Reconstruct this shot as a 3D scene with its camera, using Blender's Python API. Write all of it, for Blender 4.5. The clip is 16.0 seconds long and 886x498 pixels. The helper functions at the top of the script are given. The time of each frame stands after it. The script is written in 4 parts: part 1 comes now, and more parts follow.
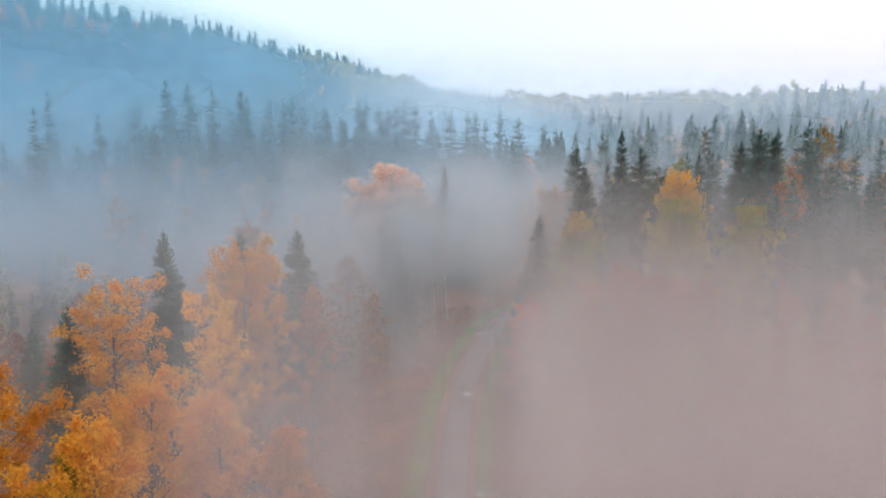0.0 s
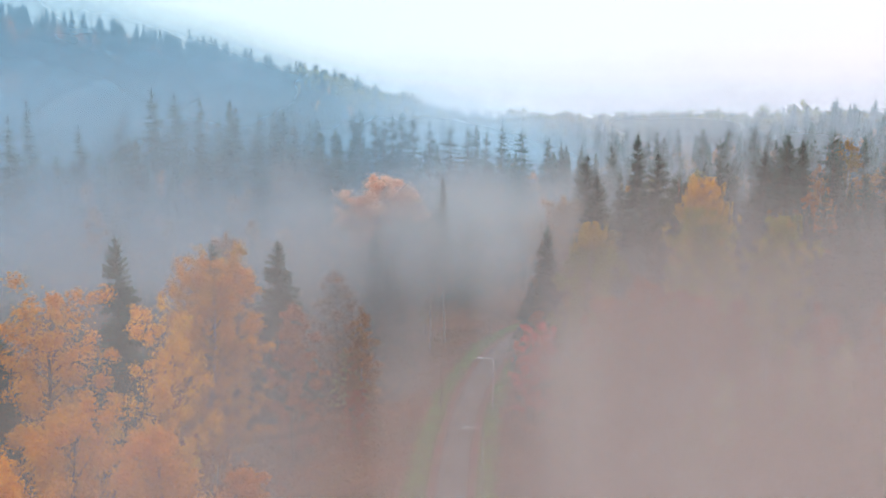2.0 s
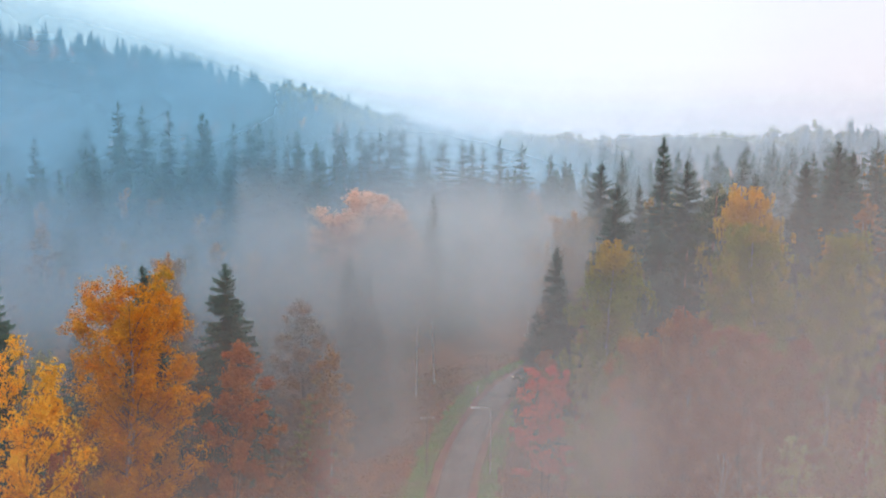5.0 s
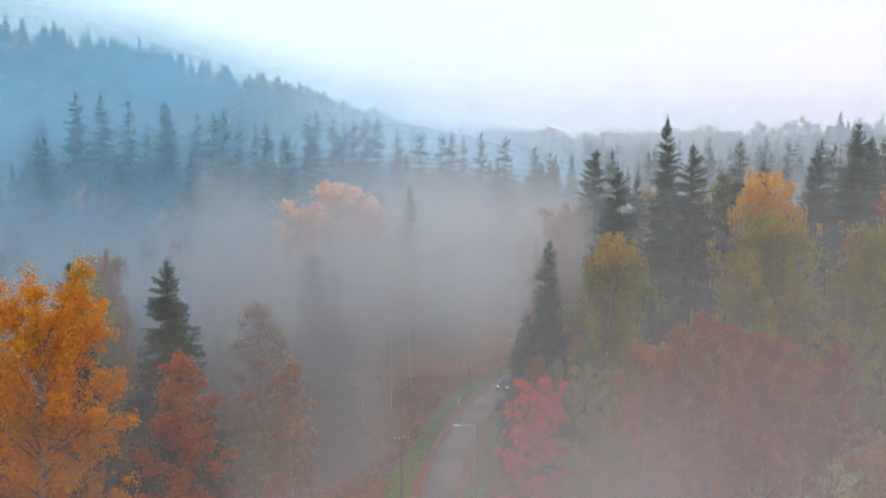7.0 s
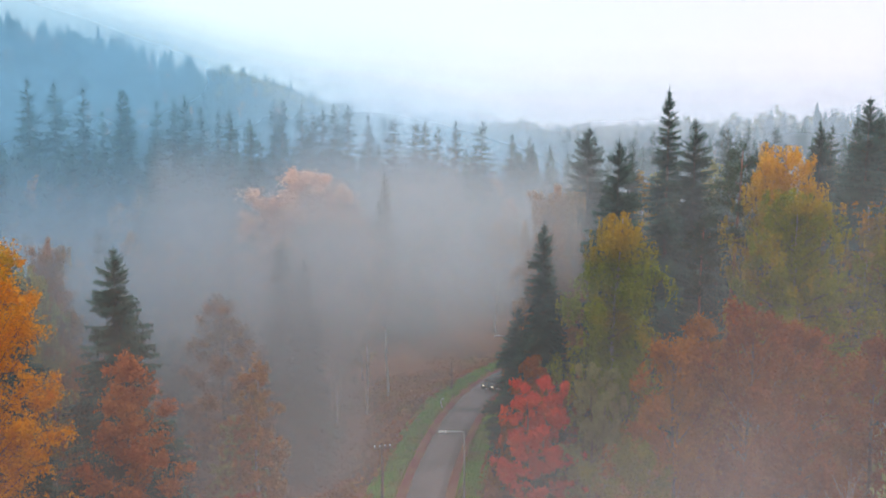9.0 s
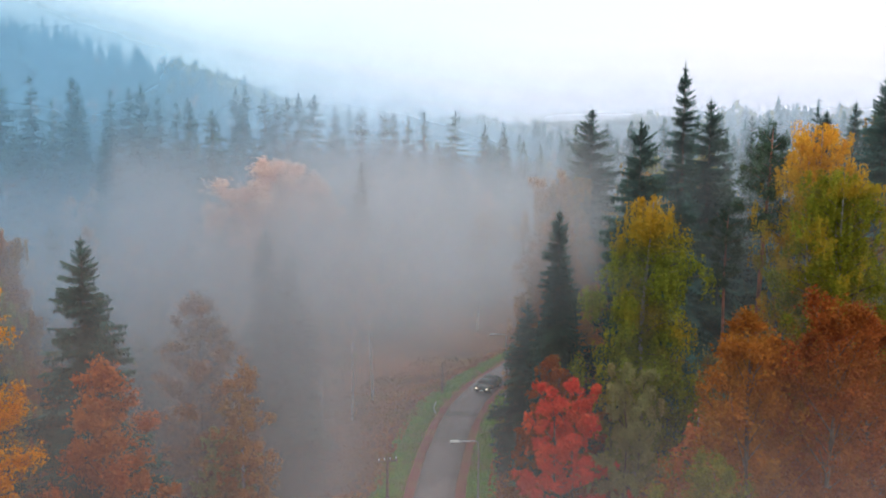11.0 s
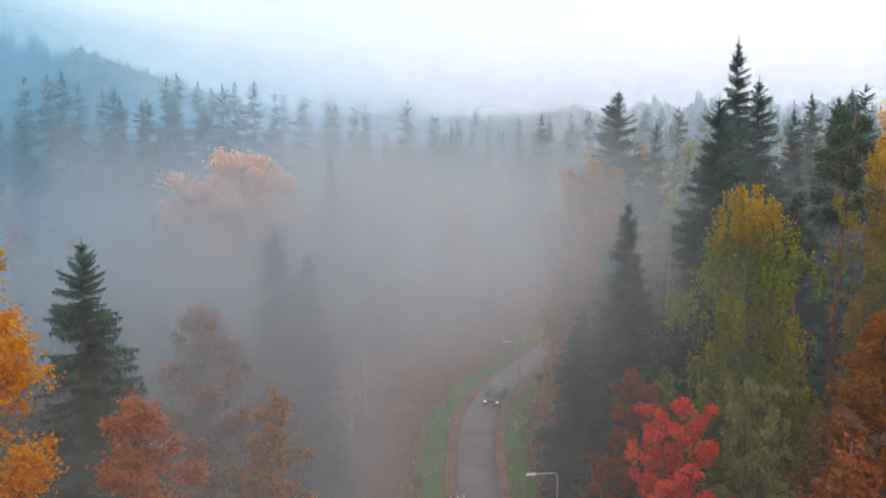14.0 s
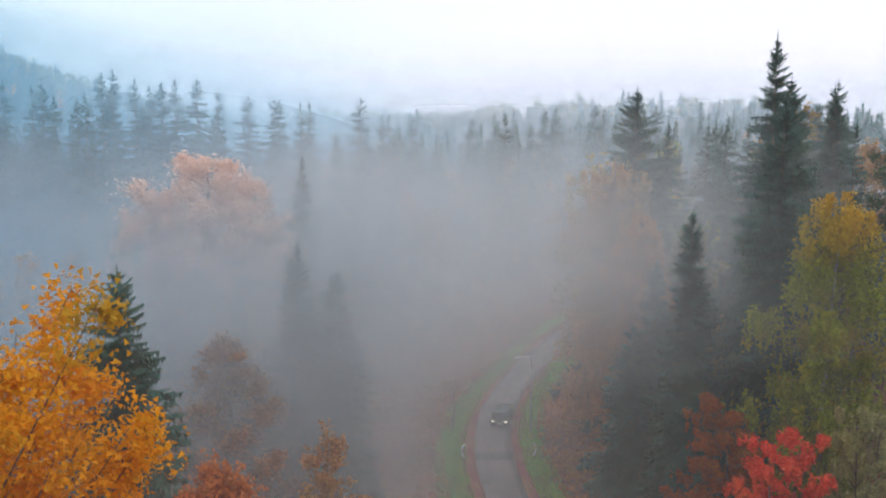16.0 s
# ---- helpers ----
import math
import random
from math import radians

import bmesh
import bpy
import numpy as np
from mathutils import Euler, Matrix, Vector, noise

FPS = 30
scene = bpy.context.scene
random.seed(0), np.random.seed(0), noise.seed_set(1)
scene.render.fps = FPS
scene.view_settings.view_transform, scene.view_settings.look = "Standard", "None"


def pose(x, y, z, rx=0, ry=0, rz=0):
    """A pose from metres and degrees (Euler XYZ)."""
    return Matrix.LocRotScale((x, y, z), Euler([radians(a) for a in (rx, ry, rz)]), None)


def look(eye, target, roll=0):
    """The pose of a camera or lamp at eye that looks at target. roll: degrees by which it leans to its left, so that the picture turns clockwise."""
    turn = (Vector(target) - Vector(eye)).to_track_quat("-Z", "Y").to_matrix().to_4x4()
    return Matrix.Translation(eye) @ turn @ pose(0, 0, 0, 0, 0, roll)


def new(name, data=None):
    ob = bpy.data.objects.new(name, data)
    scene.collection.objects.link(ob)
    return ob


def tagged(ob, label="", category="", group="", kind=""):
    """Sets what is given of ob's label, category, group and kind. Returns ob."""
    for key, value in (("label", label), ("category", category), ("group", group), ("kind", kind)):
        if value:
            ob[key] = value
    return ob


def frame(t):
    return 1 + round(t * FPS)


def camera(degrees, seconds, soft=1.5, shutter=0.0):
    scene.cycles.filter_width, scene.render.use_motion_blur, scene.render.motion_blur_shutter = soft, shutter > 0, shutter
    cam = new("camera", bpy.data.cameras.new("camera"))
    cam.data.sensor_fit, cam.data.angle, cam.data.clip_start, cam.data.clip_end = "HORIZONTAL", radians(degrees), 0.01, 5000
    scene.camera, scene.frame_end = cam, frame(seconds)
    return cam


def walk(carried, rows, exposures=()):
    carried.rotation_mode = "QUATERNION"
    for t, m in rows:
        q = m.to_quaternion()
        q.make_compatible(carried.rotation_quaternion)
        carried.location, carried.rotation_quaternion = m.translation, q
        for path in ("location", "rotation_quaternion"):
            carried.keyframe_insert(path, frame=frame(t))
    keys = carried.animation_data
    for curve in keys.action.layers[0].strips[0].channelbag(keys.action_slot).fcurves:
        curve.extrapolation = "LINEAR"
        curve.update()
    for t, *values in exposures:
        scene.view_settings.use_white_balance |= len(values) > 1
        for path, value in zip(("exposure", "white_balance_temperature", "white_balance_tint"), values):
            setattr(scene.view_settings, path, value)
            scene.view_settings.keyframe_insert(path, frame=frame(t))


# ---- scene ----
cam = camera(48.6, 16.0, soft=2.0)
PATH = [
    (0, (0.027, 0.024, 46.736), (0.043, 1.988, 46.357), 0.0),
    (0.5, (0.15, 3.019, 45.827), (0.166, 4.982, 45.448), 0.0),
    (1, (0.285, 6.488, 44.778), (0.3, 8.454, 44.412), 0.1),
    (1.5, (0.361, 10.246, 43.684), (0.377, 12.215, 43.337), 0.2),
    (2, (0.529, 14.147, 42.566), (0.545, 16.12, 42.237), 0.3),
    (2.5, (0.613, 18.101, 41.414), (0.629, 20.077, 41.104), 0.3),
    (3, (0.746, 22.01, 40.425), (0.765, 23.989, 40.136), 0.3),
    (3.5, (1.004, 25.851, 39.786), (1.023, 27.831, 39.505), 0.4),
    (6, (2.087, 44.785, 37.216), (2.119, 46.767, 36.944), 0.6),
    (6.5, (2.19, 48.009, 36.553), (2.237, 49.99, 36.281), 0.5),
    (7, (2.213, 50.842, 35.898), (2.278, 52.822, 35.626), 0.5),
    (7.5, (2.219, 53.67, 35.25), (2.301, 55.649, 34.977), 0.5),
    (8, (2.086, 56.145, 34.621), (2.185, 58.124, 34.346), 0.4),
    (8.5, (1.786, 58.354, 33.927), (1.901, 60.332, 33.654), 0.4),
    (9, (1.253, 60.549, 33.467), (1.382, 62.526, 33.191), 0.3),
    (9.5, (0.585, 62.694, 32.855), (0.729, 64.67, 32.581), 0.3),
    (12, (-5.618, 73.175, 30.895), (-5.3, 75.13, 30.615), 0.3),
    (12.5, (-7.183, 75.174, 30.541), (-6.821, 77.121, 30.262), 0.3),
    (13, (-8.886, 77.428, 30.324), (-8.491, 79.369, 30.043), 0.3),
    (13.5, (-10.613, 79.707, 30.147), (-10.186, 81.641, 29.866), 0.3),
    (14, (-12.435, 81.996, 30.144), (-11.988, 83.925, 29.862), 0.4),
    (14.5, (-14.197, 84.294, 30.233), (-13.727, 86.217, 29.949), 0.3),
    (15, (-15.965, 86.628, 30.096), (-15.436, 88.536, 29.813), 0.4),
    (15.5, (-17.858, 88.95, 30.253), (-17.274, 90.842, 29.968), 0.2),
    (16, (-19.803, 91.23, 30.312), (-19.17, 93.106, 30.027), 0.3),
]
walk(cam, [(t, look(eye, target, roll)) for t, eye, target, roll in PATH])

# ---- light: a bright overcast morning ----
scene.cycles.transparent_max_bounces = 80
world = bpy.data.worlds.new("overcast_sky")
scene.world = world
world.use_nodes = True
wn, wl = world.node_tree.nodes, world.node_tree.links
wn.clear()
w_out = wn.new("ShaderNodeOutputWorld")
w_sky = wn.new("ShaderNodeTexSky")
w_sky.sky_type = "NISHITA"
w_sky.sun_disc = False
w_sky.sun_elevation, w_sky.sun_rotation = radians(32), radians(120)
w_clear = wn.new("ShaderNodeBackground")
w_clear.inputs["Strength"].default_value = 0.02
wl.new(w_sky.outputs[0], w_clear.inputs["Color"])
# the cloud sheet: a cool white overhead, faintly cyan to the west and lilac low in the east
w_tc = wn.new("ShaderNodeTexCoord")
w_sep = wn.new("ShaderNodeSeparateXYZ")
wl.new(w_tc.outputs["Generated"], w_sep.inputs[0])
w_side = wn.new("ShaderNodeMapRange")
w_side.inputs["From Min"].default_value, w_side.inputs["From Max"].default_value = -0.45, 0.40
wl.new(w_sep.outputs["X"], w_side.inputs["Value"])
w_mix = wn.new("ShaderNodeMix")
w_mix.data_type = "RGBA"
w_mix.inputs[6].default_value = (0.62, 0.90, 1.0, 1)
w_mix.inputs[7].default_value = (0.90, 0.875, 1.0, 1)
wl.new(w_side.outputs[0], w_mix.inputs["Factor"])
w_up = wn.new("ShaderNodeMapRange")
w_up.inputs["From Min"].default_value, w_up.inputs["From Max"].default_value = 0.02, 0.30
wl.new(w_sep.outputs["Z"], w_up.inputs["Value"])
w_mix2 = wn.new("ShaderNodeMix")
w_mix2.data_type = "RGBA"
w_mix2.inputs[7].default_value = (0.88, 0.955, 1.0, 1)
wl.new(w_mix.outputs[2], w_mix2.inputs[6])
wl.new(w_up.outputs[0], w_mix2.inputs["Factor"])
w_cloud = wn.new("ShaderNodeBackground")
w_cloud.inputs["Strength"].default_value = 1.05
wl.new(w_mix2.outputs[2], w_cloud.inputs["Color"])
w_add = wn.new("ShaderNodeAddShader")
wl.new(w_clear.outputs[0], w_add.inputs[0])
wl.new(w_cloud.outputs[0], w_add.inputs[1])
wl.new(w_add.outputs[0], w_out.inputs["Surface"])

sun = new("sun", bpy.data.lights.new("sun", "SUN"))
sun.data.energy, sun.data.angle, sun.data.color = 0.6, radians(30), (1.0, 0.97, 0.93)
sun.matrix_world = look((40, -60, 80), (0, 0, 0))


# ---- materials ----
def node_material(name):
    m = bpy.data.materials.new(name)
    m.use_nodes = True
    n, l = m.node_tree.nodes, m.node_tree.links
    n.clear()
    return m, n, l, n.new("ShaderNodeOutputMaterial")


def mix_rgb(n, l, a, b, fac):
    """A colour between a and b; each is a colour or a socket."""
    x = n.new("ShaderNodeMix")
    x.data_type = "RGBA"
    for i, v in ((6, a), (7, b)):
        if isinstance(v, tuple):
            x.inputs[i].default_value = (*v, 1)
        else:
            l.new(v, x.inputs[i])
    if isinstance(fac, float):
        x.inputs["Factor"].default_value = fac
    else:
        l.new(fac, x.inputs["Factor"])
    return x.outputs[2]


def noise_socket(n, l, scale, lo, hi, coords="Object", detail=3.0):
    tc = n.new("ShaderNodeTexCoord")
    t = n.new("ShaderNodeTexNoise")
    t.inputs["Scale"].default_value, t.inputs["Detail"].default_value = scale, detail
    l.new(tc.outputs[coords], t.inputs["Vector"])
    r = n.new("ShaderNodeMapRange")
    r.inputs["From Min"].default_value, r.inputs["From Max"].default_value = lo, hi
    l.new(t.outputs["Fac"], r.inputs["Value"])
    return r.outputs[0]


def leaf_material(name, a, b, c, share=(0.45, 0.7), thin=0.35, scale=0.22, tip=None):
    """Leaves: every leaf lies between a and b, and whole boughs turn to c. tip: heights between which the crown's top turns, and to what."""
    m, n, l, out = node_material(name)
    geo = n.new("ShaderNodeNewGeometry")
    col = mix_rgb(n, l, a, b, geo.outputs["Random Per Island"])
    col = mix_rgb(n, l, col, c, noise_socket(n, l, scale, *share))
    if tip:
        tc = n.new("ShaderNodeTexCoord")
        sep = n.new("ShaderNodeSeparateXYZ")
        l.new(tc.outputs["Object"], sep.inputs[0])
        r = n.new("ShaderNodeMapRange")
        r.inputs["From Min"].default_value, r.inputs["From Max"].default_value = tip[0], tip[1]
        l.new(sep.outputs["Z"], r.inputs["Value"])
        col = mix_rgb(n, l, col, tip[2], r.outputs[0])
    info = n.new("ShaderNodeObjectInfo")
    hsv = n.new("ShaderNodeHueSaturation")
    for socket, lo, hi in (("Hue", 0.488, 0.512), ("Value", 0.82, 1.18)):
        r = n.new("ShaderNodeMapRange")
        r.inputs["To Min"].default_value, r.inputs["To Max"].default_value = lo, hi
        l.new(info.outputs["Random"], r.inputs["Value"])
        l.new(r.outputs[0], hsv.inputs[socket])
    l.new(col, hsv.inputs["Color"])
    d = n.new("ShaderNodeBsdfPrincipled")
    d.inputs["Roughness"].default_value = 0.65
    d.inputs["Specular IOR Level"].default_value = 0.08
    t = n.new("ShaderNodeBsdfTranslucent")
    l.new(hsv.outputs[0], d.inputs["Base Color"])
    l.new(hsv.outputs[0], t.inputs["Color"])
    x = n.new("ShaderNodeMixShader")
    x.inputs[0].default_value = thin
    l.new(d.outputs[0], x.inputs[1])
    l.new(t.outputs[0], x.inputs[2])
    l.new(x.outputs[0], out.inputs["Surface"])
    return m


def plain_material(name, a, b, scale=4.0, rough=0.85, bump=0.3, c=None, scale_c=0.15, metal=0.0, coords="Object", share_c=(0.42, 0.62)):
    """A matt surface with grain at one scale and blotches at another."""
    m, n, l, out = node_material(name)
    d = n.new("ShaderNodeBsdfPrincipled")
    d.inputs["Roughness"].default_value, d.inputs["Metallic"].default_value = rough, metal
    fac = noise_socket(n, l, scale, 0.3, 0.7, coords, 6.0)
    col = mix_rgb(n, l, a, b, fac)
    if c:
        col = mix_rgb(n, l, col, c, noise_socket(n, l, scale_c, *share_c, coords))
    l.new(col, d.inputs["Base Color"])
    if bump:
        bp = n.new("ShaderNodeBump")
        bp.inputs["Strength"].default_value, bp.inputs["Distance"].default_value = bump, 0.05
        l.new(fac, bp.inputs["Height"])
        l.new(bp.outputs[0], d.inputs["Normal"])
    l.new(d.outputs[0], out.inputs["Surface"])
    return m


LEAF = {
    "amber": leaf_material("amber_leaves", (0.90, 0.44, 0.05), (0.80, 0.32, 0.035), (0.66, 0.36, 0.04)),
    "orange": leaf_material("orange_leaves", (0.90, 0.40, 0.07), (0.80, 0.31, 0.05), (0.72, 0.34, 0.05)),
    "gold": leaf_material("gold_leaves", (0.86, 0.36, 0.02), (0.62, 0.235, 0.015), (0.46, 0.27, 0.03), (0.52, 0.76)),
    "rust": leaf_material("rust_leaves", (0.46, 0.135, 0.022), (0.25, 0.07, 0.014), (0.36, 0.155, 0.025)),
    "brick": leaf_material("brick_red_leaves", (0.52, 0.125, 0.055), (0.34, 0.08, 0.04), (0.47, 0.155, 0.05)),
    "red": leaf_material("rowan_red_leaves", (0.80, 0.075, 0.06), (0.56, 0.045, 0.045), (0.70, 0.13, 0.05), (0.5, 0.75)),
    # the fog's paling of these aspens is put into the leaf colour
    "pink": leaf_material("haze_paled_pink_leaves", (0.95, 0.66, 0.52), (0.88, 0.58, 0.45), (0.80, 0.60, 0.48)),
    "olive": leaf_material("olive_leaves", (0.46, 0.44, 0.17), (0.29, 0.30, 0.11), (0.42, 0.33, 0.12)),
    "green": leaf_material("yellow_green_leaves", (0.36, 0.33, 0.03), (0.17, 0.20, 0.02), (0.54, 0.33, 0.03), (0.52, 0.7)),
    "gold_topped": leaf_material("gold_topped_birch_leaves", (0.35, 0.375, 0.045), (0.165, 0.215, 0.028), (0.52, 0.36, 0.035), (0.52, 0.70), tip=(20.0, 25.5, (0.74, 0.42, 0.035))),
    "turning": leaf_material("turning_birch_leaves", (0.56, 0.27, 0.02), (0.34, 0.20, 0.02), (0.28, 0.24, 0.03), (0.45, 0.65), tip=(20.0, 27.0, (0.74, 0.33, 0.025))),
    "tan": leaf_material("faded_tan_leaves", (0.60, 0.28, 0.09), (0.44, 0.19, 0.06), (0.33, 0.22, 0.07)),
    "needle": leaf_material("spruce_needles", (0.062, 0.135, 0.105), (0.036, 0.085, 0.070), (0.080, 0.125, 0.075), thin=0.15),
    "pine": leaf_material("pine_needles", (0.05, 0.09, 0.045), (0.03, 0.06, 0.03), (0.07, 0.10, 0.04), thin=0.1),
    "grass": leaf_material("grass_blades", (0.27, 0.47, 0.06), (0.17, 0.33, 0.04), (0.38, 0.28, 0.07), (0.52, 0.74), scale=0.15),
    "brush": leaf_material("rusty_undergrowth_leaves", (0.55, 0.19, 0.055), (0.36, 0.12, 0.04), (0.28, 0.20, 0.06), scale=0.12),
}
BIRCH_BARK = plain_material("birch_bark", (0.46, 0.43, 0.40), (0.30, 0.27, 0.25), 3.0, 0.8, 0.3, (0.09, 0.08, 0.07), 1.1, share_c=(0.58, 0.66))
WHITE_BARK = plain_material("white_birch_bark", (0.66, 0.63, 0.60), (0.50, 0.47, 0.45), 3.0, 0.8, 0.3, (0.16, 0.14, 0.12), 1.4, share_c=(0.64, 0.70))
DARK_BARK = plain_material("dark_bark", (0.16, 0.11, 0.08), (0.07, 0.05, 0.04), 6.0, 0.9, 0.6, (0.20, 0.17, 0.13), 0.8)
PINE_BARK = plain_material("red_pine_bark", (0.50, 0.19, 0.11), (0.32, 0.12, 0.07), 5.0, 0.9, 0.6, (0.14, 0.09, 0.07), 0.4)
BARE_WOOD = plain_material("grey_bare_twigs", (0.40, 0.34, 0.30), (0.26, 0.21, 0.19), 3.0, 0.9, 0.2)
SOIL = plain_material("forest_floor_litter", (0.20, 0.085, 0.042), (0.075, 0.042, 0.028), 1.4, 0.95, 0.8, (0.28, 0.11, 0.05), 0.11, coords="Object")
VERGE = plain_material("verge_turf", (0.16, 0.30, 0.05), (0.10, 0.19, 0.035), 2.5, 0.95, 0.7, (0.17, 0.12, 0.05), 0.22)
ASPHALT = plain_material("worn_asphalt", (0.29, 0.235, 0.232), (0.22, 0.185, 0.184), 9.0, 0.75, 0.15, (0.17, 0.155, 0.155), 0.12)
SHOULDER = plain_material("red_gravel_shoulder", (0.32, 0.095, 0.085), (0.20, 0.065, 0.058), 5.0, 0.95, 0.5, (0.28, 0.14, 0.08), 0.35)
POLE_WOOD = plain_material("weathered_pole_wood", (0.24, 0.17, 0.12), (0.14, 0.10, 0.08), 4.0, 0.9, 0.4)
STEEL = plain_material("galvanised_steel", (0.55, 0.56, 0.57), (0.42, 0.43, 0.44), 3.0, 0.45, 0.05, metal=0.6)
WHITE = plain_material("white_paint", (0.80, 0.80, 0.78), (0.70, 0.70, 0.68), 4.0, 0.5, 0.05)
CAR_PAINT = plain_material("dark_car_paint", (0.025, 0.04, 0.04), (0.02, 0.03, 0.033), 1.0, 0.25, 0.0)
RUBBER = plain_material("tyre_rubber", (0.02, 0.02, 0.02), (0.03, 0.03, 0.03), 8.0, 0.9, 0.1)
# base colour lightened to carry the windscreen's reflection of the sky
GLASS = plain_material("sky_tinted_glass", (0.11, 0.14, 0.15), (0.09, 0.12, 0.13), 1.0, 0.05, 0.0)


def lamp_material(name, colour, strength):
    m, n, l, out = node_material(name)
    e = n.new("ShaderNodeEmission")
    e.inputs["Color"].default_value, e.inputs["Strength"].default_value = (*colour, 1), strength
    l.new(e.outputs[0], out.inputs["Surface"])
    return m


HEADLIGHT = lamp_material("lit_headlamp", (1.0, 0.86, 0.66), 2.2)


def fog_material(name, west, east, density, wisp=0.04, uneven=(0.35, 1.65), foot=-0.15, ends_at=0.72, low=1.0, open_sky=False):
    """Mist: mostly clear, the rest scatters the light of both sides; thick at its foot, thinning out to its top and its
    ends, and wispy. west, east: colours that carry the painted tint of the haze. open_sky: normals turned upright, so
    that the whole sky above it lights it.
    """
    m, n, l, out = node_material(name)
    tc = n.new("ShaderNodeTexCoord")
    sep = n.new("ShaderNodeSeparateXYZ")
    l.new(tc.outputs["Object"], sep.inputs[0])

    def ranged(socket, lo, hi, to_lo, to_hi, smooth_step=True):
        r = n.new("ShaderNodeMapRange")
        r.interpolation_type = "SMOOTHSTEP" if smooth_step else "LINEAR"
        for key, value in (("From Min", lo), ("From Max", hi), ("To Min", to_lo), ("To Max", to_hi)):
            r.inputs[key].default_value = value
        l.new(socket, r.inputs["Value"])
        return r.outputs[0]

    def maths(kind, p, q=None, clamp=False):
        x = n.new("ShaderNodeMath")
        x.operation, x.use_clamp = kind, clamp
        for i, v in enumerate((p, q)):
            if isinstance(v, (int, float)):
                x.inputs[i].default_value = v
            elif v is not None:
                l.new(v, x.inputs[i])
        return x.outputs[0]

    ends = ranged(maths("ABSOLUTE", sep.outputs["X"]), ends_at, 1.0, 1.0, 0.0)
    height = ranged(sep.outputs["Z"], foot, 1.0, 1.0, 0.0)
    if low < 1:
        height = maths("MULTIPLY", height, ranged(sep.outputs["Z"], 0.0, 0.5, low, 1.0))
    geo = n.new("ShaderNodeNewGeometry")
    info = n.new("ShaderNodeObjectInfo")
    shift = n.new("ShaderNodeVectorMath")
    shift.operation = "MULTIPLY_ADD"
    l.new(geo.outputs["Position"], shift.inputs[0])
    shift.inputs[1].default_value = (1.0, 1.0, 1.9)
    l.new(maths("MULTIPLY", info.outputs["Random"], 60.0), shift.inputs[2])
    t = n.new("ShaderNodeTexNoise")
    t.inputs["Scale"].default_value, t.inputs["Detail"].default_value, t.inputs["Roughness"].default_value = wisp, 4.0, 0.5
    l.new(shift.outputs[0], t.inputs["Vector"])
    wisps = ranged(t.outputs["Fac"], 0.3, 0.7, *uneven)
    fac = maths("MULTIPLY", maths("MULTIPLY", ends, height), maths("MULTIPLY", wisps, density), True)
    where = n.new("ShaderNodeSeparateXYZ")
    l.new(geo.outputs["Position"], where.inputs[0])
    # the tint of the air is painted in, from west to east
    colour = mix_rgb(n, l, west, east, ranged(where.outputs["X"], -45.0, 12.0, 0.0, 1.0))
    clear = n.new("ShaderNodeBsdfTransparent")
    d = n.new("ShaderNodeBsdfDiffuse")
    tr = n.new("ShaderNodeBsdfTranslucent")
    for shader in (d, tr):
        l.new(colour, shader.inputs["Color"])
    if open_sky:
        half = n.new("ShaderNodeAddShader")
        for shader, z in ((d, 1.0), (tr, -1.0)):
            up = n.new("ShaderNodeCombineXYZ")
            up.inputs["Z"].default_value = z
            l.new(up.outputs[0], shader.inputs["Normal"])
    else:
        half = n.new("ShaderNodeMixShader")
        half.inputs[0].default_value = 0.25
    l.new(d.outputs[0], half.inputs[-2])
    l.new(tr.outputs[0], half.inputs[-1])
    x = n.new("ShaderNodeMixShader")
    l.new(fac, x.inputs[0])
    l.new(clear.outputs[0], x.inputs[1])
    l.new(half.outputs[0], x.inputs[2])
    l.new(x.outputs[0], out.inputs["Surface"])
    return m


# ---- mesh helpers ----
def fast_mesh(name, verts, faces, material, smooth=False):
    """A mesh from arrays of corners and of faces that all have the same number of corners."""
    verts, faces = np.asarray(verts, float), np.asarray(faces, int)
    me = bpy.data.meshes.new(name)
    me.vertices.add(len(verts))
    me.vertices.foreach_set("co", verts.ravel())
    k = faces.shape[1]
    me.loops.add(faces.size)
    me.loops.foreach_set("vertex_index", faces.ravel())
    me.polygons.add(len(faces))
    me.polygons.foreach_set("loop_start", np.arange(0, faces.size, k))
    if smooth:
        me.polygons.foreach_set("use_smooth", np.ones(len(faces), bool))
    me.update(calc_edges=True)
    me.materials.append(material)
    return me


def part(name, data, parent, label="", material=None):
    """Links a mesh, or a bmesh with its material, as one part under a thing or a part."""
    if isinstance(data, bmesh.types.BMesh):
        me = bpy.data.meshes.new(name)
        data.to_mesh(me)
        data.free()
        me.materials.append(material)
        data = me
    ob = new(name, data)
    ob.parent = parent
    return tagged(ob, label)


